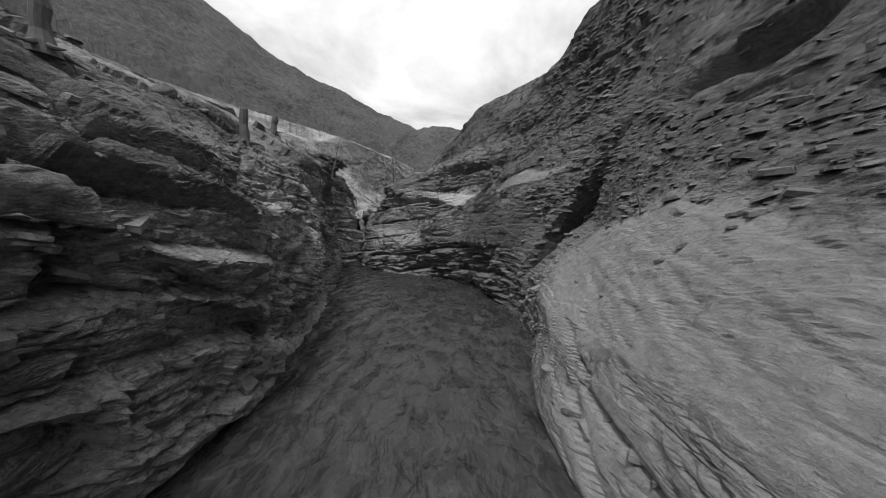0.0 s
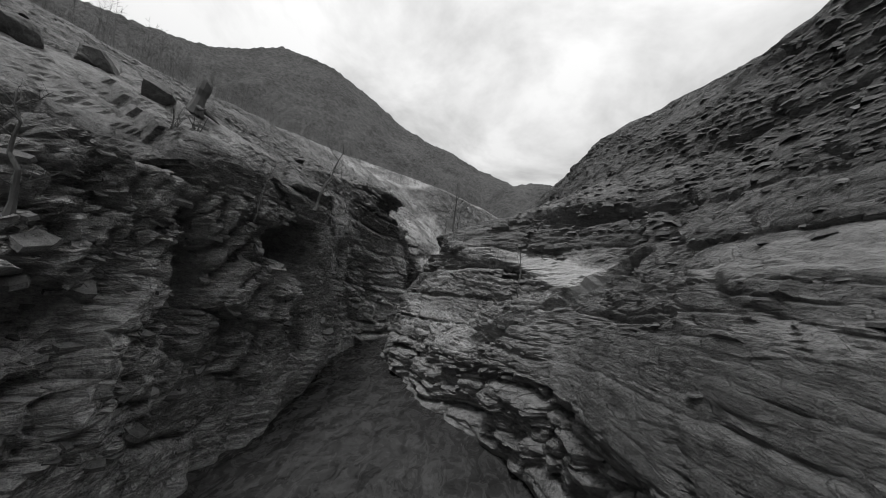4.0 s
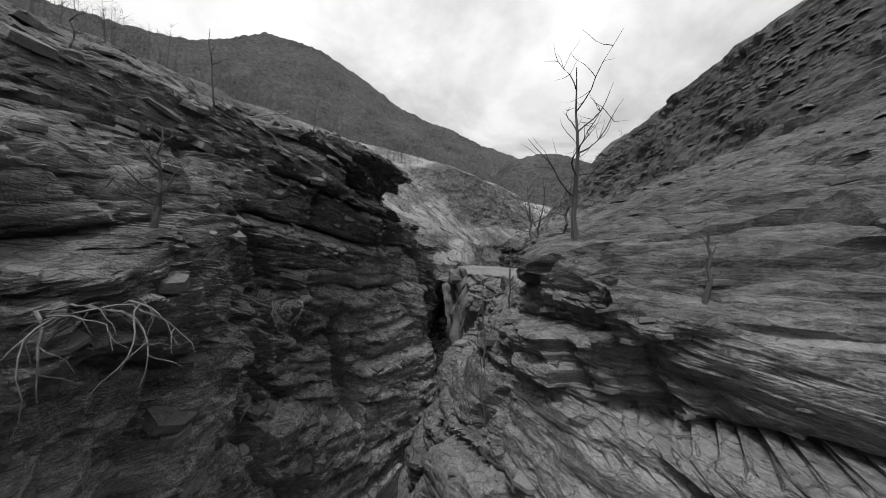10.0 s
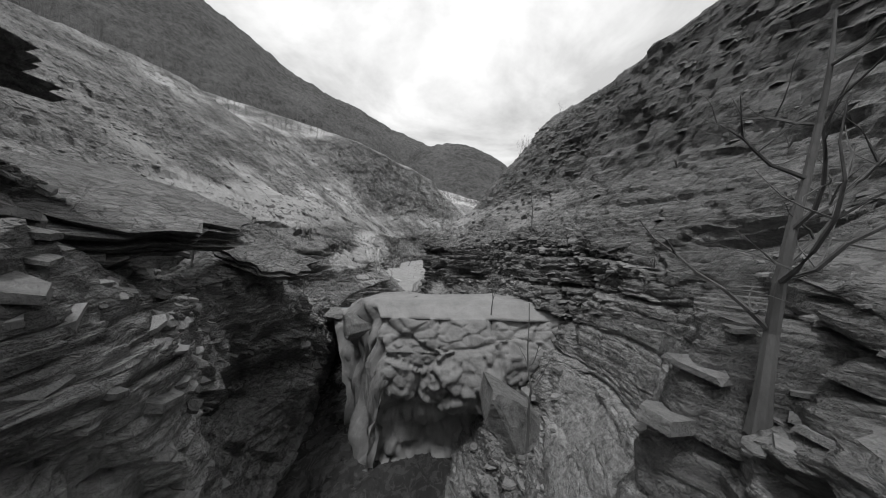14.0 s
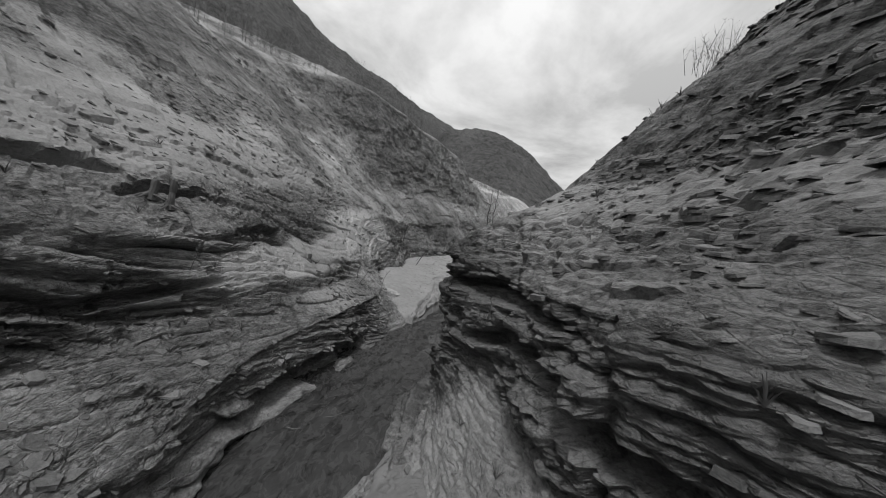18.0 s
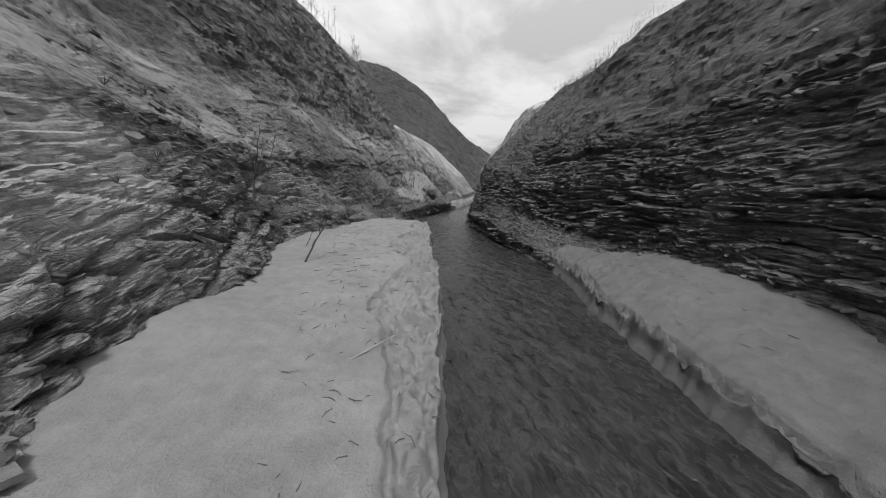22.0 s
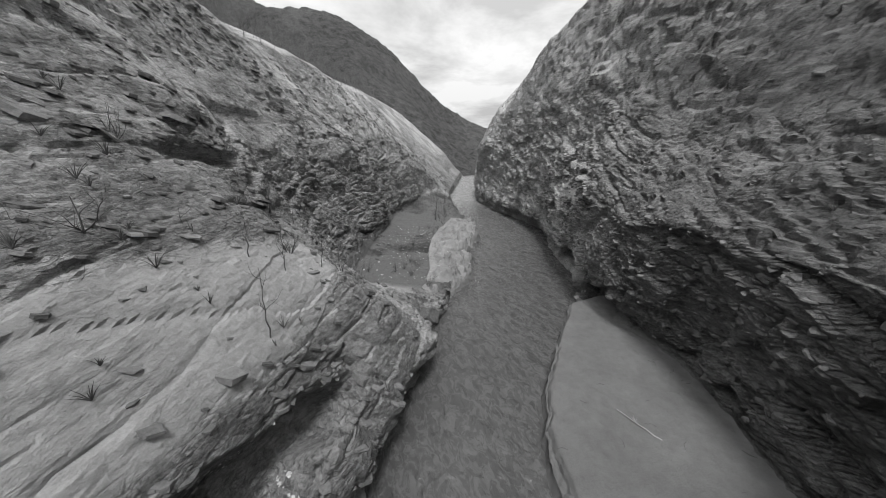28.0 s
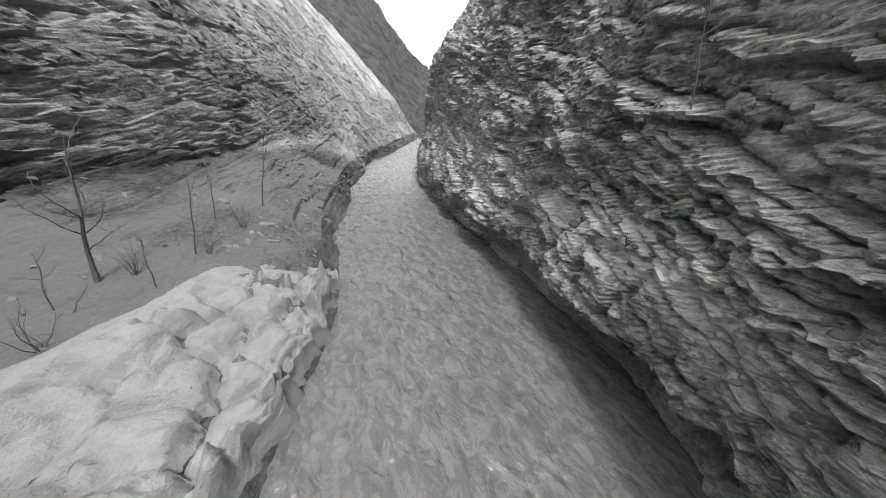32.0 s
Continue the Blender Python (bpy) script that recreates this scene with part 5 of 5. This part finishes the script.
PLANTS_GORGE = """
tree -10.5 24.1 7.9 1.4 0.02 0.04
stick -3.7 26.4 7.3 0.9 0 0
sapling -12.8 24.0 10.6 0.9 0.02 0.06
sapling -12.8 26.0 11.2 1.8 -0.06 -0.12
sapling -12.4 28.4 11.6 1.2 0.1 0.1
tree -5.1 29.5 8.4 1.7 0.15 -0.1
sapling -6.6 27.4 5.8 1.8 -0.19 0
tree -5.9 29.4 7.2 1.7 -0.2 0.1
sapling -6.5 30.3 6.8 2.1 -0.02 0
sapling -7.4 30.3 5.3 1.5 0 0
sapling -7.1 29.4 6.4 1.4 -0.05 0
tree -5.9 34.3 8.5 3.2 0.4 0.0
sapling -6.6 43.0 5.6 2.4 0.1 0
sapling -7.1 36.2 6.4 2.3 0 0
stick -16.5 40.3 8.9 1.9 0.26 0.27
stick -7.3 34.8 7.0 1.5 -1.0 0.4
sapling -3.7 47.3 8.6 3.4 -0.1 0.1
sapling -16.3 46.3 5.5 1.9 1.0 1.3
sapling -16.0 44.5 7.1 1.1 0.2 0.4
stump -16.0 44.7 6.9 0.4 0 0
tree -17.7 48.7 5.1 3.4 0.26 0.42
sapling -17.2 51.2 4.2 1.3 0.2 0.1
shrub -18.4 52.6 4.0 0.9 0 0
sapling -19.4 54.4 4.2 1.1 0.2 0.2
stump -23.0 59.5 8.1 1.2 0.1 0.1
"""
PLANTS_MID = """
stump -23.5 59.2 8.5 0.8 0.1 0.15
sapling -21.4 59.0 5.8 1.5 0.2 0.4
stick -9.4 57.9 5.9 0.9 0 0
tree -9.0 66.2 9.2 3.4 0.3 0.1
sapling -9.4 65.4 9.2 3.8 0.15 0.1
sapling -8.6 66.8 8.6 2.9 -0.1 0.1
sapling -9.2 64.0 9.2 2.2 0.1 0.1
stump -21.1 66.9 6.4 0.6 0.05 0
stick -19.2 71.1 4.8 1.2 0.1 0
stick -18.8 70.6 4.4 1.7 0.8 0.6
sapling -17.1 70.8 3.6 2.9 0.5 0.2
stick -2.0 72.4 3.0 1.6 0 0.1
stick -2.6 72.6 2.8 1.4 0 0.1
sapling -20.4 95.6 10.7 2.7 0.5 0.15
tree -20.1 91.0 9.0 4.1 0.6 0.3
stick -17.7 91.9 4.0 1.0 0.4 0.1
sapling -18.7 102.7 10.8 2.0 0 0
sapling -15.9 105.4 7.8 2.1 0.1 0.1
sapling -14.6 109.1 7.6 2.3 -0.1 0
shrub -14.9 108.0 7.1 1.2 0 0
shrub -13.2 112 7.4 1.2 0 0
shrub -13.0 116 9.0 1.2 0 0
"""
PLANTS_HIGH = """
sapling -7.8 124.7 7.0 2.1 0.05 0
tree -7.2 125.8 7.1 3.0 -0.3 -0.06
sapling -6.9 126.1 7.0 2.4 0.2 0.1
sapling -5.4 126.3 5.6 3.6 0.2 0.1
sapling -8.7 124.3 7.9 1.4 0.2 0.2
shrub -7.5 130.2 10.3 1.0 0 0
sapling -1.3 138.0 9.3 1.9 0.2 0
tree -4.6 128.5 5.8 3.4 0.2 0.2
sapling -5.8 127.3 6.4 3.2 0.3 0.3
sapling -3.7 133.9 8.6 2.8 0.1 0
sapling 11.2 124.8 10.8 1.4 -0.1 0.3
shrub 7.0 124.8 2.0 1.7 0 0
shrub 7.6 126.2 2.0 1.2 0 0
tree -2.2 136.4 9.0 3.2 -0.2 0.15
sapling -1.2 138.0 9.1 2.6 -0.1 0
sapling 0.0 138.4 8.3 1.6 0.1 0
sapling 0.6 136.6 6.1 2.4 0.1 0
sapling 0.9 138.8 7.6 1.7 0.1 0
sapling -3.2 135.6 9.8 1.0 0 0
shrub -3.1 139.8 12.0 1.1 0 0
sapling 2.0 140.2 7.1 1.7 0.2 0.1
shrub 2.8 140.5 6.4 1.6 0 0
shrub 3.5 140.9 6.0 1.2 0 0
shrub 5.2 140.5 3.8 1.8 0 0
tree -0.3 143.6 11.0 1.9 0.2 0.1
sapling 0.5 144.3 10.0 1.5 0.2 0.1
"""
PLANTS_TOP = """
shrub 1.0 139.7 8.0 0.9 0 0
shrub 7.0 151.0 3.0 1.8 0 0
shrub 9.2 154.0 3.0 1.5 0 0
shrub 6.2 156.0 3.0 1.6 0 0
shrub 11.0 159.4 3.0 1.4 0 0
sapling 8.6 153.0 3.0 2.2 0.1 0.1
sapling 12.4 162.0 3.0 1.8 0.1 0
shrub 4.6 151.4 3.2 1.4 0 0
shrub 8.0 151.6 5.0 1.6 0 0
shrub 9.1 147.2 3.6 1.8 0 0
shrub 8.4 150.3 4.6 1.8 0 0
shrub 12.4 149.4 3.0 1.6 0 0
sapling 5.9 154.3 9.0 1.7 0.3 0.1
tree 18.4 172.4 4.3 4.4 0.4 0.2
sapling 20.5 173.8 3.9 3.5 0.3 0.1
sapling 19.9 171.8 3.9 2.0 0 0
sapling 18.5 170.8 4.1 1.1 0.5 0.3
shrub 19.2 172.6 4.1 1.3 0 0
sapling 22.4 179.1 4.2 4.6 0.5 0
shrub 20.9 173.9 3.9 1.2 0 0
sapling 18.1 171.0 4.2 1.8 0.1 0.1
sapling 33.0 165.1 9.9 2.2 -0.3 0.5
shrub 15.2 164.0 3.6 1.5 0 0
shrub 14.0 163.2 3.6 1.3 0 0
shrub 16.4 165.6 3.6 1.6 0 0
shrub 17.8 167.0 3.5 1.4 0 0
shrub 15.4 167.0 4.0 1.5 0 0
shrub 18.6 169.4 3.7 1.5 0 0
shrub 21.8 176.4 4.0 1.6 0 0
sapling 17.0 169.0 4.0 2.2 0.1 0
sapling 20.6 177.0 5.0 3.0 0.1 0
"""
count_seed = 100
for text in (PLANTS_LOW, PLANTS_GORGE, PLANTS_MID, PLANTS_HIGH, PLANTS_TOP):
    for row in text.strip().splitlines():
        kind, *v = row.split()
        v = [float(q) for q in v]
        count_seed += 1
        if kind == "tree":
            bare_tree(*v, count_seed, 0.022 + 0.011 * v[3], 9)
        elif kind == "sapling":
            sapling(*v, count_seed, 0.009 + 0.007 * v[3])
        elif kind == "shrub":
            shrub(*v, count_seed)
        elif kind == "stump":
            stump(*v, count_seed)
        else:
            stick(*v, count_seed)

for n, (x, y, z, h, lx, ly, th) in enumerate([(-17.2, 88.6, 3.6, 2.3, 1.2, 0.4, 0.06), (-14.4, 80.6, 3.2, 0.18, 1.4, 0.8, 0.03), (14.2, 132.2, 2.5, 0.12, -0.5, 1.6, 0.035), (17.6, 154.4, 2.8, 0.15, 1.2, -0.3, 0.04),
                                              (13.2, 163.5, 5.2, 0.6, 1.2, 0.4, 0.06), (-14.2, 27.6, 12.2, 0.3, 0.9, 0.6, 0.03), (9.0, 121.0, 10.2, 1.9, -0.3, 1.3, 0.06), (-15.6, 76.2, 2.9, 0.1, 0.9, 0.8, 0.025)]):
    stick(x, y, z, h, lx, ly, 900 + n, bark_pale if n != 0 else None, th, "driftwood")
roots(-8.2, 20.6, 8.0, 1.2, 2.2, 0.2, 1, 10)
roots(-9.8, 23.4, 7.7, 1.0, 1.0, -0.3, 2, 12)
roots(-11.3, 26.6, 7.0, 1.0, 0.9, -0.6, 3, 10)
roots(-4.4, 31.6, 8.6, 1.2, 1.8, 3.3, 4, 10)
roots(-12.6, 30.4, 11.4, 1.2, 1.2, 0.0, 5, 6)
roots(-3.2, 48.4, 9.2, 0.8, 0.9, 3.6, 6, 7)
roots(-8.2, 62.0, 9.4, 0.9, 0.8, 3.4, 7, 6)


# ---- boulders and single slabs ----
def boulder_geometry(seed, sx, sy, sz, blocky):
    """A broken block: a ball cut flat by many planes, then worn."""
    bm = bmesh.new()
    bmesh.ops.create_icosphere(bm, subdivisions=4, radius=1.0)
    p = np.array([v.co for v in bm.verts])
    r = np.random.default_rng(seed)
    q = p * 1.15
    for _ in range(15):
        d = r.normal(0, 1, 3)
        d /= np.linalg.norm(d)
        over = np.maximum(q @ d - r.uniform(0.5, 0.85), 0)
        q = q - over[:, None] * d
    q = q * (1 + 0.10 * fbm(p, 1.3, 3, seed)[:, None] + 0.03 * vnoise(p, 6.0, seed + 4)[:, None]) * (sx, sy, sz)
    bm.verts.ensure_lookup_table()
    for v, c in zip(bm.verts, q):
        v.co = c
    return bm


def boulder(x, y, z, sx, sy, sz, turn, seed, label, mat, blocky=0.75, tilt=0.0, name="boulder"):
    bm = boulder_geometry(seed, sx, sy, sz, blocky)
    me = bpy.data.meshes.new(name)
    bm.to_mesh(me)
    bm.free()
    me.polygons.foreach_set("use_smooth", np.zeros(len(me.polygons), dtype=bool))
    me.materials.append(mat)
    ob = new(name, me)
    ob.matrix_world = pose(x, y, z, tilt, 0, turn)
    return tagged(ob, label, "boulder", "boulders in the gorge")


SILL_ROCKS = [(-7.2, 37.0, 5.7, 0.6, 0.9, 0.7), (-12.2, 42.9, 5.3, 0.7, 0.6, 0.5), (-14.6, 46.8, 5.6, 0.8, 0.9, 0.35)]
for n, (x, y, z, a, b, c) in enumerate(SILL_ROCKS):
    boulder(x, y, ground(x, y, z + 0.5, 2.0) + 0.2 * c, a, b, c, n * 47, 300 + n, "water-worn grey block wedged in the rock sill", plate_mat, 0.8)
BLOCKS = [(-9.4, 9.4, 9.0, 0.5, 0.4, 0.4), (-10.6, 13.2, 9.7, 0.55, 0.5, 0.42), (-11.2, 14.6, 10.3, 0.6, 0.5, 0.4), (-10.2, 15.4, 9.6, 0.5, 0.4, 0.45), (-1.9, 26.8, 9.4, 0.55, 0.5, 0.5), (-1.7, 26.5, 8.8, 0.4, 0.45, 0.3),
          (-3.2, 50.8, 9.7, 0.3, 0.3, 0.3), (-13.4, 23.0, 10.7, 0.4, 0.35, 0.3), (7.6, 142.4, 1.9, 0.7, 0.8, 0.6)]
for n, (x, y, z, a, b, c) in enumerate(BLOCKS):
    boulder(x, y, ground(x, y, z + 1.0, 2.5) + 0.25 * c, a, b, c, n * 31, 340 + n, "angular grey slate block resting on the slope", plate_mat if y < 150 else mud, 0.5, 8, "rock_block")


def big_slab(x, y, z, lx, ly, lz, rx, ry, rz, seed, label):
    """A thick slate plate split into leaves, each with its own broken outline."""
    r = random.Random(seed)
    bm = bmesh.new()
    leaves_n = max(2, int(lz / 0.11))
    sides = 26
    rough = [r.uniform(0.78, 1.08) for _ in range(sides)]
    for n in range(leaves_n):
        z0, z1 = -lz / 2 + lz * n / leaves_n, -lz / 2 + lz * (n + 0.92) / leaves_n
        shift = (r.uniform(-0.06, 0.06), r.uniform(-0.06, 0.06))
        lo, hi = [], []
        for k in range(sides):
            a = 2 * math.pi * k / sides
            rad = rough[k] + r.uniform(-0.09, 0.09)
            cx, cy = math.cos(a), math.sin(a)
            f = rad / max(abs(cx), abs(cy)) ** 0.6
            lo.append(bm.verts.new((cx * f * lx / 2 * 0.95 + shift[0], cy * f * ly / 2 * 0.95 + shift[1], z0)))
            hi.append(bm.verts.new((cx * f * lx / 2 + shift[0], cy * f * ly / 2 + shift[1], z1 + r.uniform(-0.02, 0.02))))
        bm.faces.new(hi)
        bm.faces.new(list(reversed(lo)))
        for k in range(sides):
            bm.faces.new((lo[k], lo[(k + 1) % sides], hi[(k + 1) % sides], hi[k]))
    me = bpy.data.meshes.new("slate_slab")
    bm.to_mesh(me)
    bm.free()
    me.materials.append(rock_right)
    ob = new("slate_slab", me)
    ob.matrix_world = pose(x, y, z, rx, ry, rz)
    return tagged(ob, label, "rock slab", "large slabs")


big_slab(-15.3, 37.6, 10.2, 4.0, 4.6, 0.7, 6, 24, 12, 1, "great tilted slate slab over a dark gap")
big_slab(-14.6, 41.4, 8.7, 2.4, 2.6, 0.35, 4, 22, -10, 2, "tilted slate slab on broken ledges")
big_slab(-14.0, 33.6, 11.7, 2.2, 4.4, 0.6, 4, 16, 8, 3, "overhanging slate slab at the cliff edge")
big_slab(1.4, 25.2, 7.4, 1.3, 1.5, 0.18, 31, 8, -26, 4, "pale smooth slate plate leaning on the wall")
big_slab(-4.9, 57.6, 9.8, 1.0, 1.2, 0.22, 4, -12, 15, 7, "loose slate plate on the silted ledge")


# ---- single plates on the walls, nearest the flight ----
def plate_meshes():
    out = []
    for v, fc in TEMPLATES:
        me = bpy.data.meshes.new("plate")
        me.from_pydata([tuple(q) for q in v], [], [tuple(q) for q in fc])
        me.polygons.foreach_set("use_smooth", np.zeros(len(fc), dtype=bool))
        me.materials.append(single_mat)
        out.append(me)
    return out


def make_single_mat():
    m, nt, bs = material("slate_single", 0.82)
    rnd = nt.nodes.new("ShaderNodeObjectInfo").outputs["Random"]
    co = nt.nodes.new("ShaderNodeNewGeometry").outputs["Position"]
    g = tex_noise(nt, co, 7.0, 6, 0.68)
    v = mth(nt, 'MULTIPLY_ADD', rnd, 0.08, 0.09)
    v = mth(nt, 'MULTIPLY_ADD', mth(nt, 'SUBTRACT', g, 0.5), 0.14, v)
    nt.links.new(grey(nt, mth(nt, 'MAXIMUM', v, 0.05)), bs.inputs["Base Color"])
    bump(nt, bs, ((g, 0.04),))
    return m


single_mat = make_single_mat()
plates = plate_meshes()


def single_plates(wall, pts, calm, side, nb, seed, spans):
    r = np.random.default_rng(seed)
    n = normals(pts, 1.0)
    n = n * np.sign((n[..., 0] * -side + n[..., 2] * 0.4).mean())
    for y0, y1, z0, z1, count in spans:
        ok = np.argwhere((pts[..., 1] > y0) & (pts[..., 1] < y1) & (pts[..., 2] > z0) & (pts[..., 2] < z1) & (calm < 0.5))
        pick = ok[r.choice(len(ok), count)]
        c, nn = pts[pick[:, 0], pick[:, 1]], n[pick[:, 0], pick[:, 1]]
        f = frames_on(c, nn, nb, r, 0.12)
        size = np.clip(r.lognormal(-1.9, 0.35, count), 0.1, 0.26)
        for k in range(count):
            ob = new("plate", plates[int(r.integers(len(plates)))])
            th = size[k] * r.uniform(0.15, 0.4)
            m = Matrix([list(f[k][0]) + [0], list(f[k][1]) + [0], list(f[k][2]) + [0], [0, 0, 0, 1]])
            ob.matrix_world = Matrix.Translation(Vector(c[k] - nn[k] * size[k] * 0.4)) @ m @ Matrix.Diagonal((size[k], size[k], th, 1))
            ob.parent = wall


single_plates(left_wall, left_pts, left_calm, -1, NB_L, 21, [(4, 36, 3, 11, 130), (38, 66, 3, 10, 90), (120, 150, 4, 12, 75)])
single_plates(right_wall, right_pts, right_calm, 1, NB_R, 22, [(4, 36, 2, 11, 130), (40, 53, 4, 11, 100), (118, 150, 3, 11, 65)])


# ---- litter: sticks and pebbles on the mud, leaves in the hollow, tufts, woods on the crests ----
def joined(name, pieces, mat, label, category):
    verts, faces = [], []
    for v, f in pieces:
        base = len(verts)
        verts += [tuple(q) for q in v]
        faces += [tuple(i + base for i in q) for q in f]
    me = bpy.data.meshes.new(name)
    me.from_pydata(verts, [], faces)
    me.materials.append(mat)
    return tagged(new(name, me), label, category, kind="stuff")


r5 = random.Random(55)
bits = []
for x0, y0, x1, y1, z, count in ((-16.5, 76, -9.5, 106, 3.5, 420), (-1, 78, 3.5, 95, 3.5, 90), (8, 124, 20, 140, 2.4, 60), (-15, 44, -5, 56, 5.5, 90), (11.5, 152, 22, 168, 3.0, 90), (3, 149, 14, 168, 3.0, 260)):
    for _ in range(count):
        x, y = r5.uniform(x0, x1), r5.uniform(y0, y1)
        hz = ground(x, y, z, 3.0)
        if hz < water_level(y) + 0.3:
            continue
        a, ln = r5.uniform(0, 6.28), r5.uniform(0.08, 0.5)
        g = ([], [])
        p0 = Vector((x, y, hz + 0.015))
        tube(*g, [p0, p0 + Vector((math.cos(a), math.sin(a), 0.06)) * ln * 0.5, p0 + Vector((math.cos(a + 0.3), math.sin(a + 0.3), 0.02)) * ln], [0.014, 0.012, 0.006], 4)
        bits.append(g)
joined("twig_litter", bits, bark_dark, "small dark sticks strewn over the mud", "twigs")

leaves = []
for _ in range(900):
    a, d = r5.uniform(0, 6.28), r5.uniform(0, 1) ** 0.7
    x, y = -1.4 + 2.6 * d * math.cos(a), 133.6 + 2.4 * d * math.sin(a)
    if r5.random() < 0.35:
        x, y = r5.uniform(3, 15), r5.uniform(149, 168)
    hz = ground(x, y, 5.3, 0.5) if y < 150 else ground(x, y, 3.4, 4.0)
    s = r5.uniform(0.04, 0.11)
    u = Vector((r5.uniform(-1, 1), r5.uniform(-1, 1), r5.uniform(-0.4, 0.4))).normalized() * s
    w = u.orthogonal().normalized() * s * 0.7
    c = Vector((x, y, hz + 0.03))
    up = u.cross(w).normalized() * 0.012
    leaves.append(([c - u, c + w + up, c + u, c - w + up, c - up], [(0, 1, 4), (1, 2, 4), (2, 3, 4), (3, 0, 4)]))
leaf_mat = make_bark("pale_leaf", 0.42)
joined("leaf_litter", leaves, leaf_mat, "pale dead leaves strewn in a wet hollow", "leaves")

tufts = []
for pts, calm, count in ((left_pts, left_calm, 420), (right_pts, right_calm, 260)):
    rt = np.random.default_rng(count)
    ok = np.argwhere((pts[..., 2] > 4) & (pts[..., 1] > 40) & (pts[..., 1] < 175) & (pts[..., 2] < 22))
    for i, j in ok[rt.choice(len(ok), count)]:
        p = Vector(pts[i, j])
        g = ([], [])
        h = rt.uniform(0.12, 0.45)
        for _ in range(9):
            tip = p + Vector((rt.uniform(-1, 1) * h * 0.7, rt.uniform(-1, 1) * h * 0.7, h * rt.uniform(0.5, 1.2)))
            tube(*g, [p, (p + tip) / 2 + Vector((0, 0, 0.1 * h)), tip], [0.012, 0.009, 0.003], 3)
        tufts.append(g)
joined("dry_tufts", tufts, bark_dark, "small dark tufts of dead weeds on the slope", "weeds")


def twig(verts, faces, a, b, rad):
    """A three-sided spike from a to b."""
    d = (b - a).normalized()
    u = d.orthogonal().normalized() * rad
    w = d.cross(u)
    k = len(verts)
    verts += [a + u, a - 0.5 * u + 0.87 * w, a - 0.5 * u - 0.87 * w, b]
    faces += [(k, k + 1, k + 3), (k + 1, k + 2, k + 3), (k + 2, k, k + 3)]


def wood_pieces(pts, count, seed, y0, y1, back, tall, stems, patchy, ahead=2):
    """Leafless growth behind a crest: stems with fine twigs; back is how far behind the crest it reaches."""
    rt = np.random.default_rng(seed)
    ys = pts[:, 0, 1]
    cols = pts.shape[1]
    out = []
    while len(out) < count:
        y = rt.uniform(y0, y1)
        i = int(np.argmin(np.abs(ys - y)))
        j = int(cols - 18 - ahead + back * rt.random() ** 1.4)
        p = Vector(pts[i, j]) + Vector((rt.uniform(-0.8, 0.8), rt.uniform(-1, 1), -0.15))
        if rt.random() < patchy * (0.5 - 0.9 * float(vnoise(np.array(p), 0.11, seed))):
            continue
        g = ([], [])
        for _ in range(stems):
            h = tall * rt.uniform(0.45, 1.1)
            lean = Vector((rt.uniform(-0.3, 0.3), rt.uniform(-0.3, 0.3), 1)) if stems > 1 else Vector((rt.uniform(-0.1, 0.1), rt.uniform(-0.1, 0.1), 1))
            q = p + Vector((rt.uniform(-0.5, 0.5), rt.uniform(-0.5, 0.5), 0)) * (stems > 1)
            rad = 0.006 + 0.006 * h
            twig(*g, q, q + lean * h, rad)
            for _ in range(6 if stems > 1 else 22):
                k = rt.uniform(0.2, 0.95)
                a = rt.uniform(0, 6.28)
                s = q + lean * h * k
                ln = h * rt.uniform(0.16, 0.42) * (1.2 - k)
                tip = s + Vector((math.cos(a), math.sin(a), rt.uniform(0.5, 1.3))) * ln
                twig(*g, s, tip, rad * 0.42)
        out.append(g)
    return out


joined("crest_woods", wood_pieces(left_pts, 1500, 61, 10, 240, 18, 5.2, 1, 0.3), bark_twig, "bare grey trees crowding the crest above the slope", "woods")
joined("crest_brush", [g for n, y0, y1 in ((260, -6, 14), (130, 63, 80), (260, 98, 142)) for g in wood_pieces(right_pts, n, 62 + n, y0, y1, 12, 1.7, 5, 0.9, 9)], bark_twig, "bare grey brush crowding the crest above the wall", "woods")
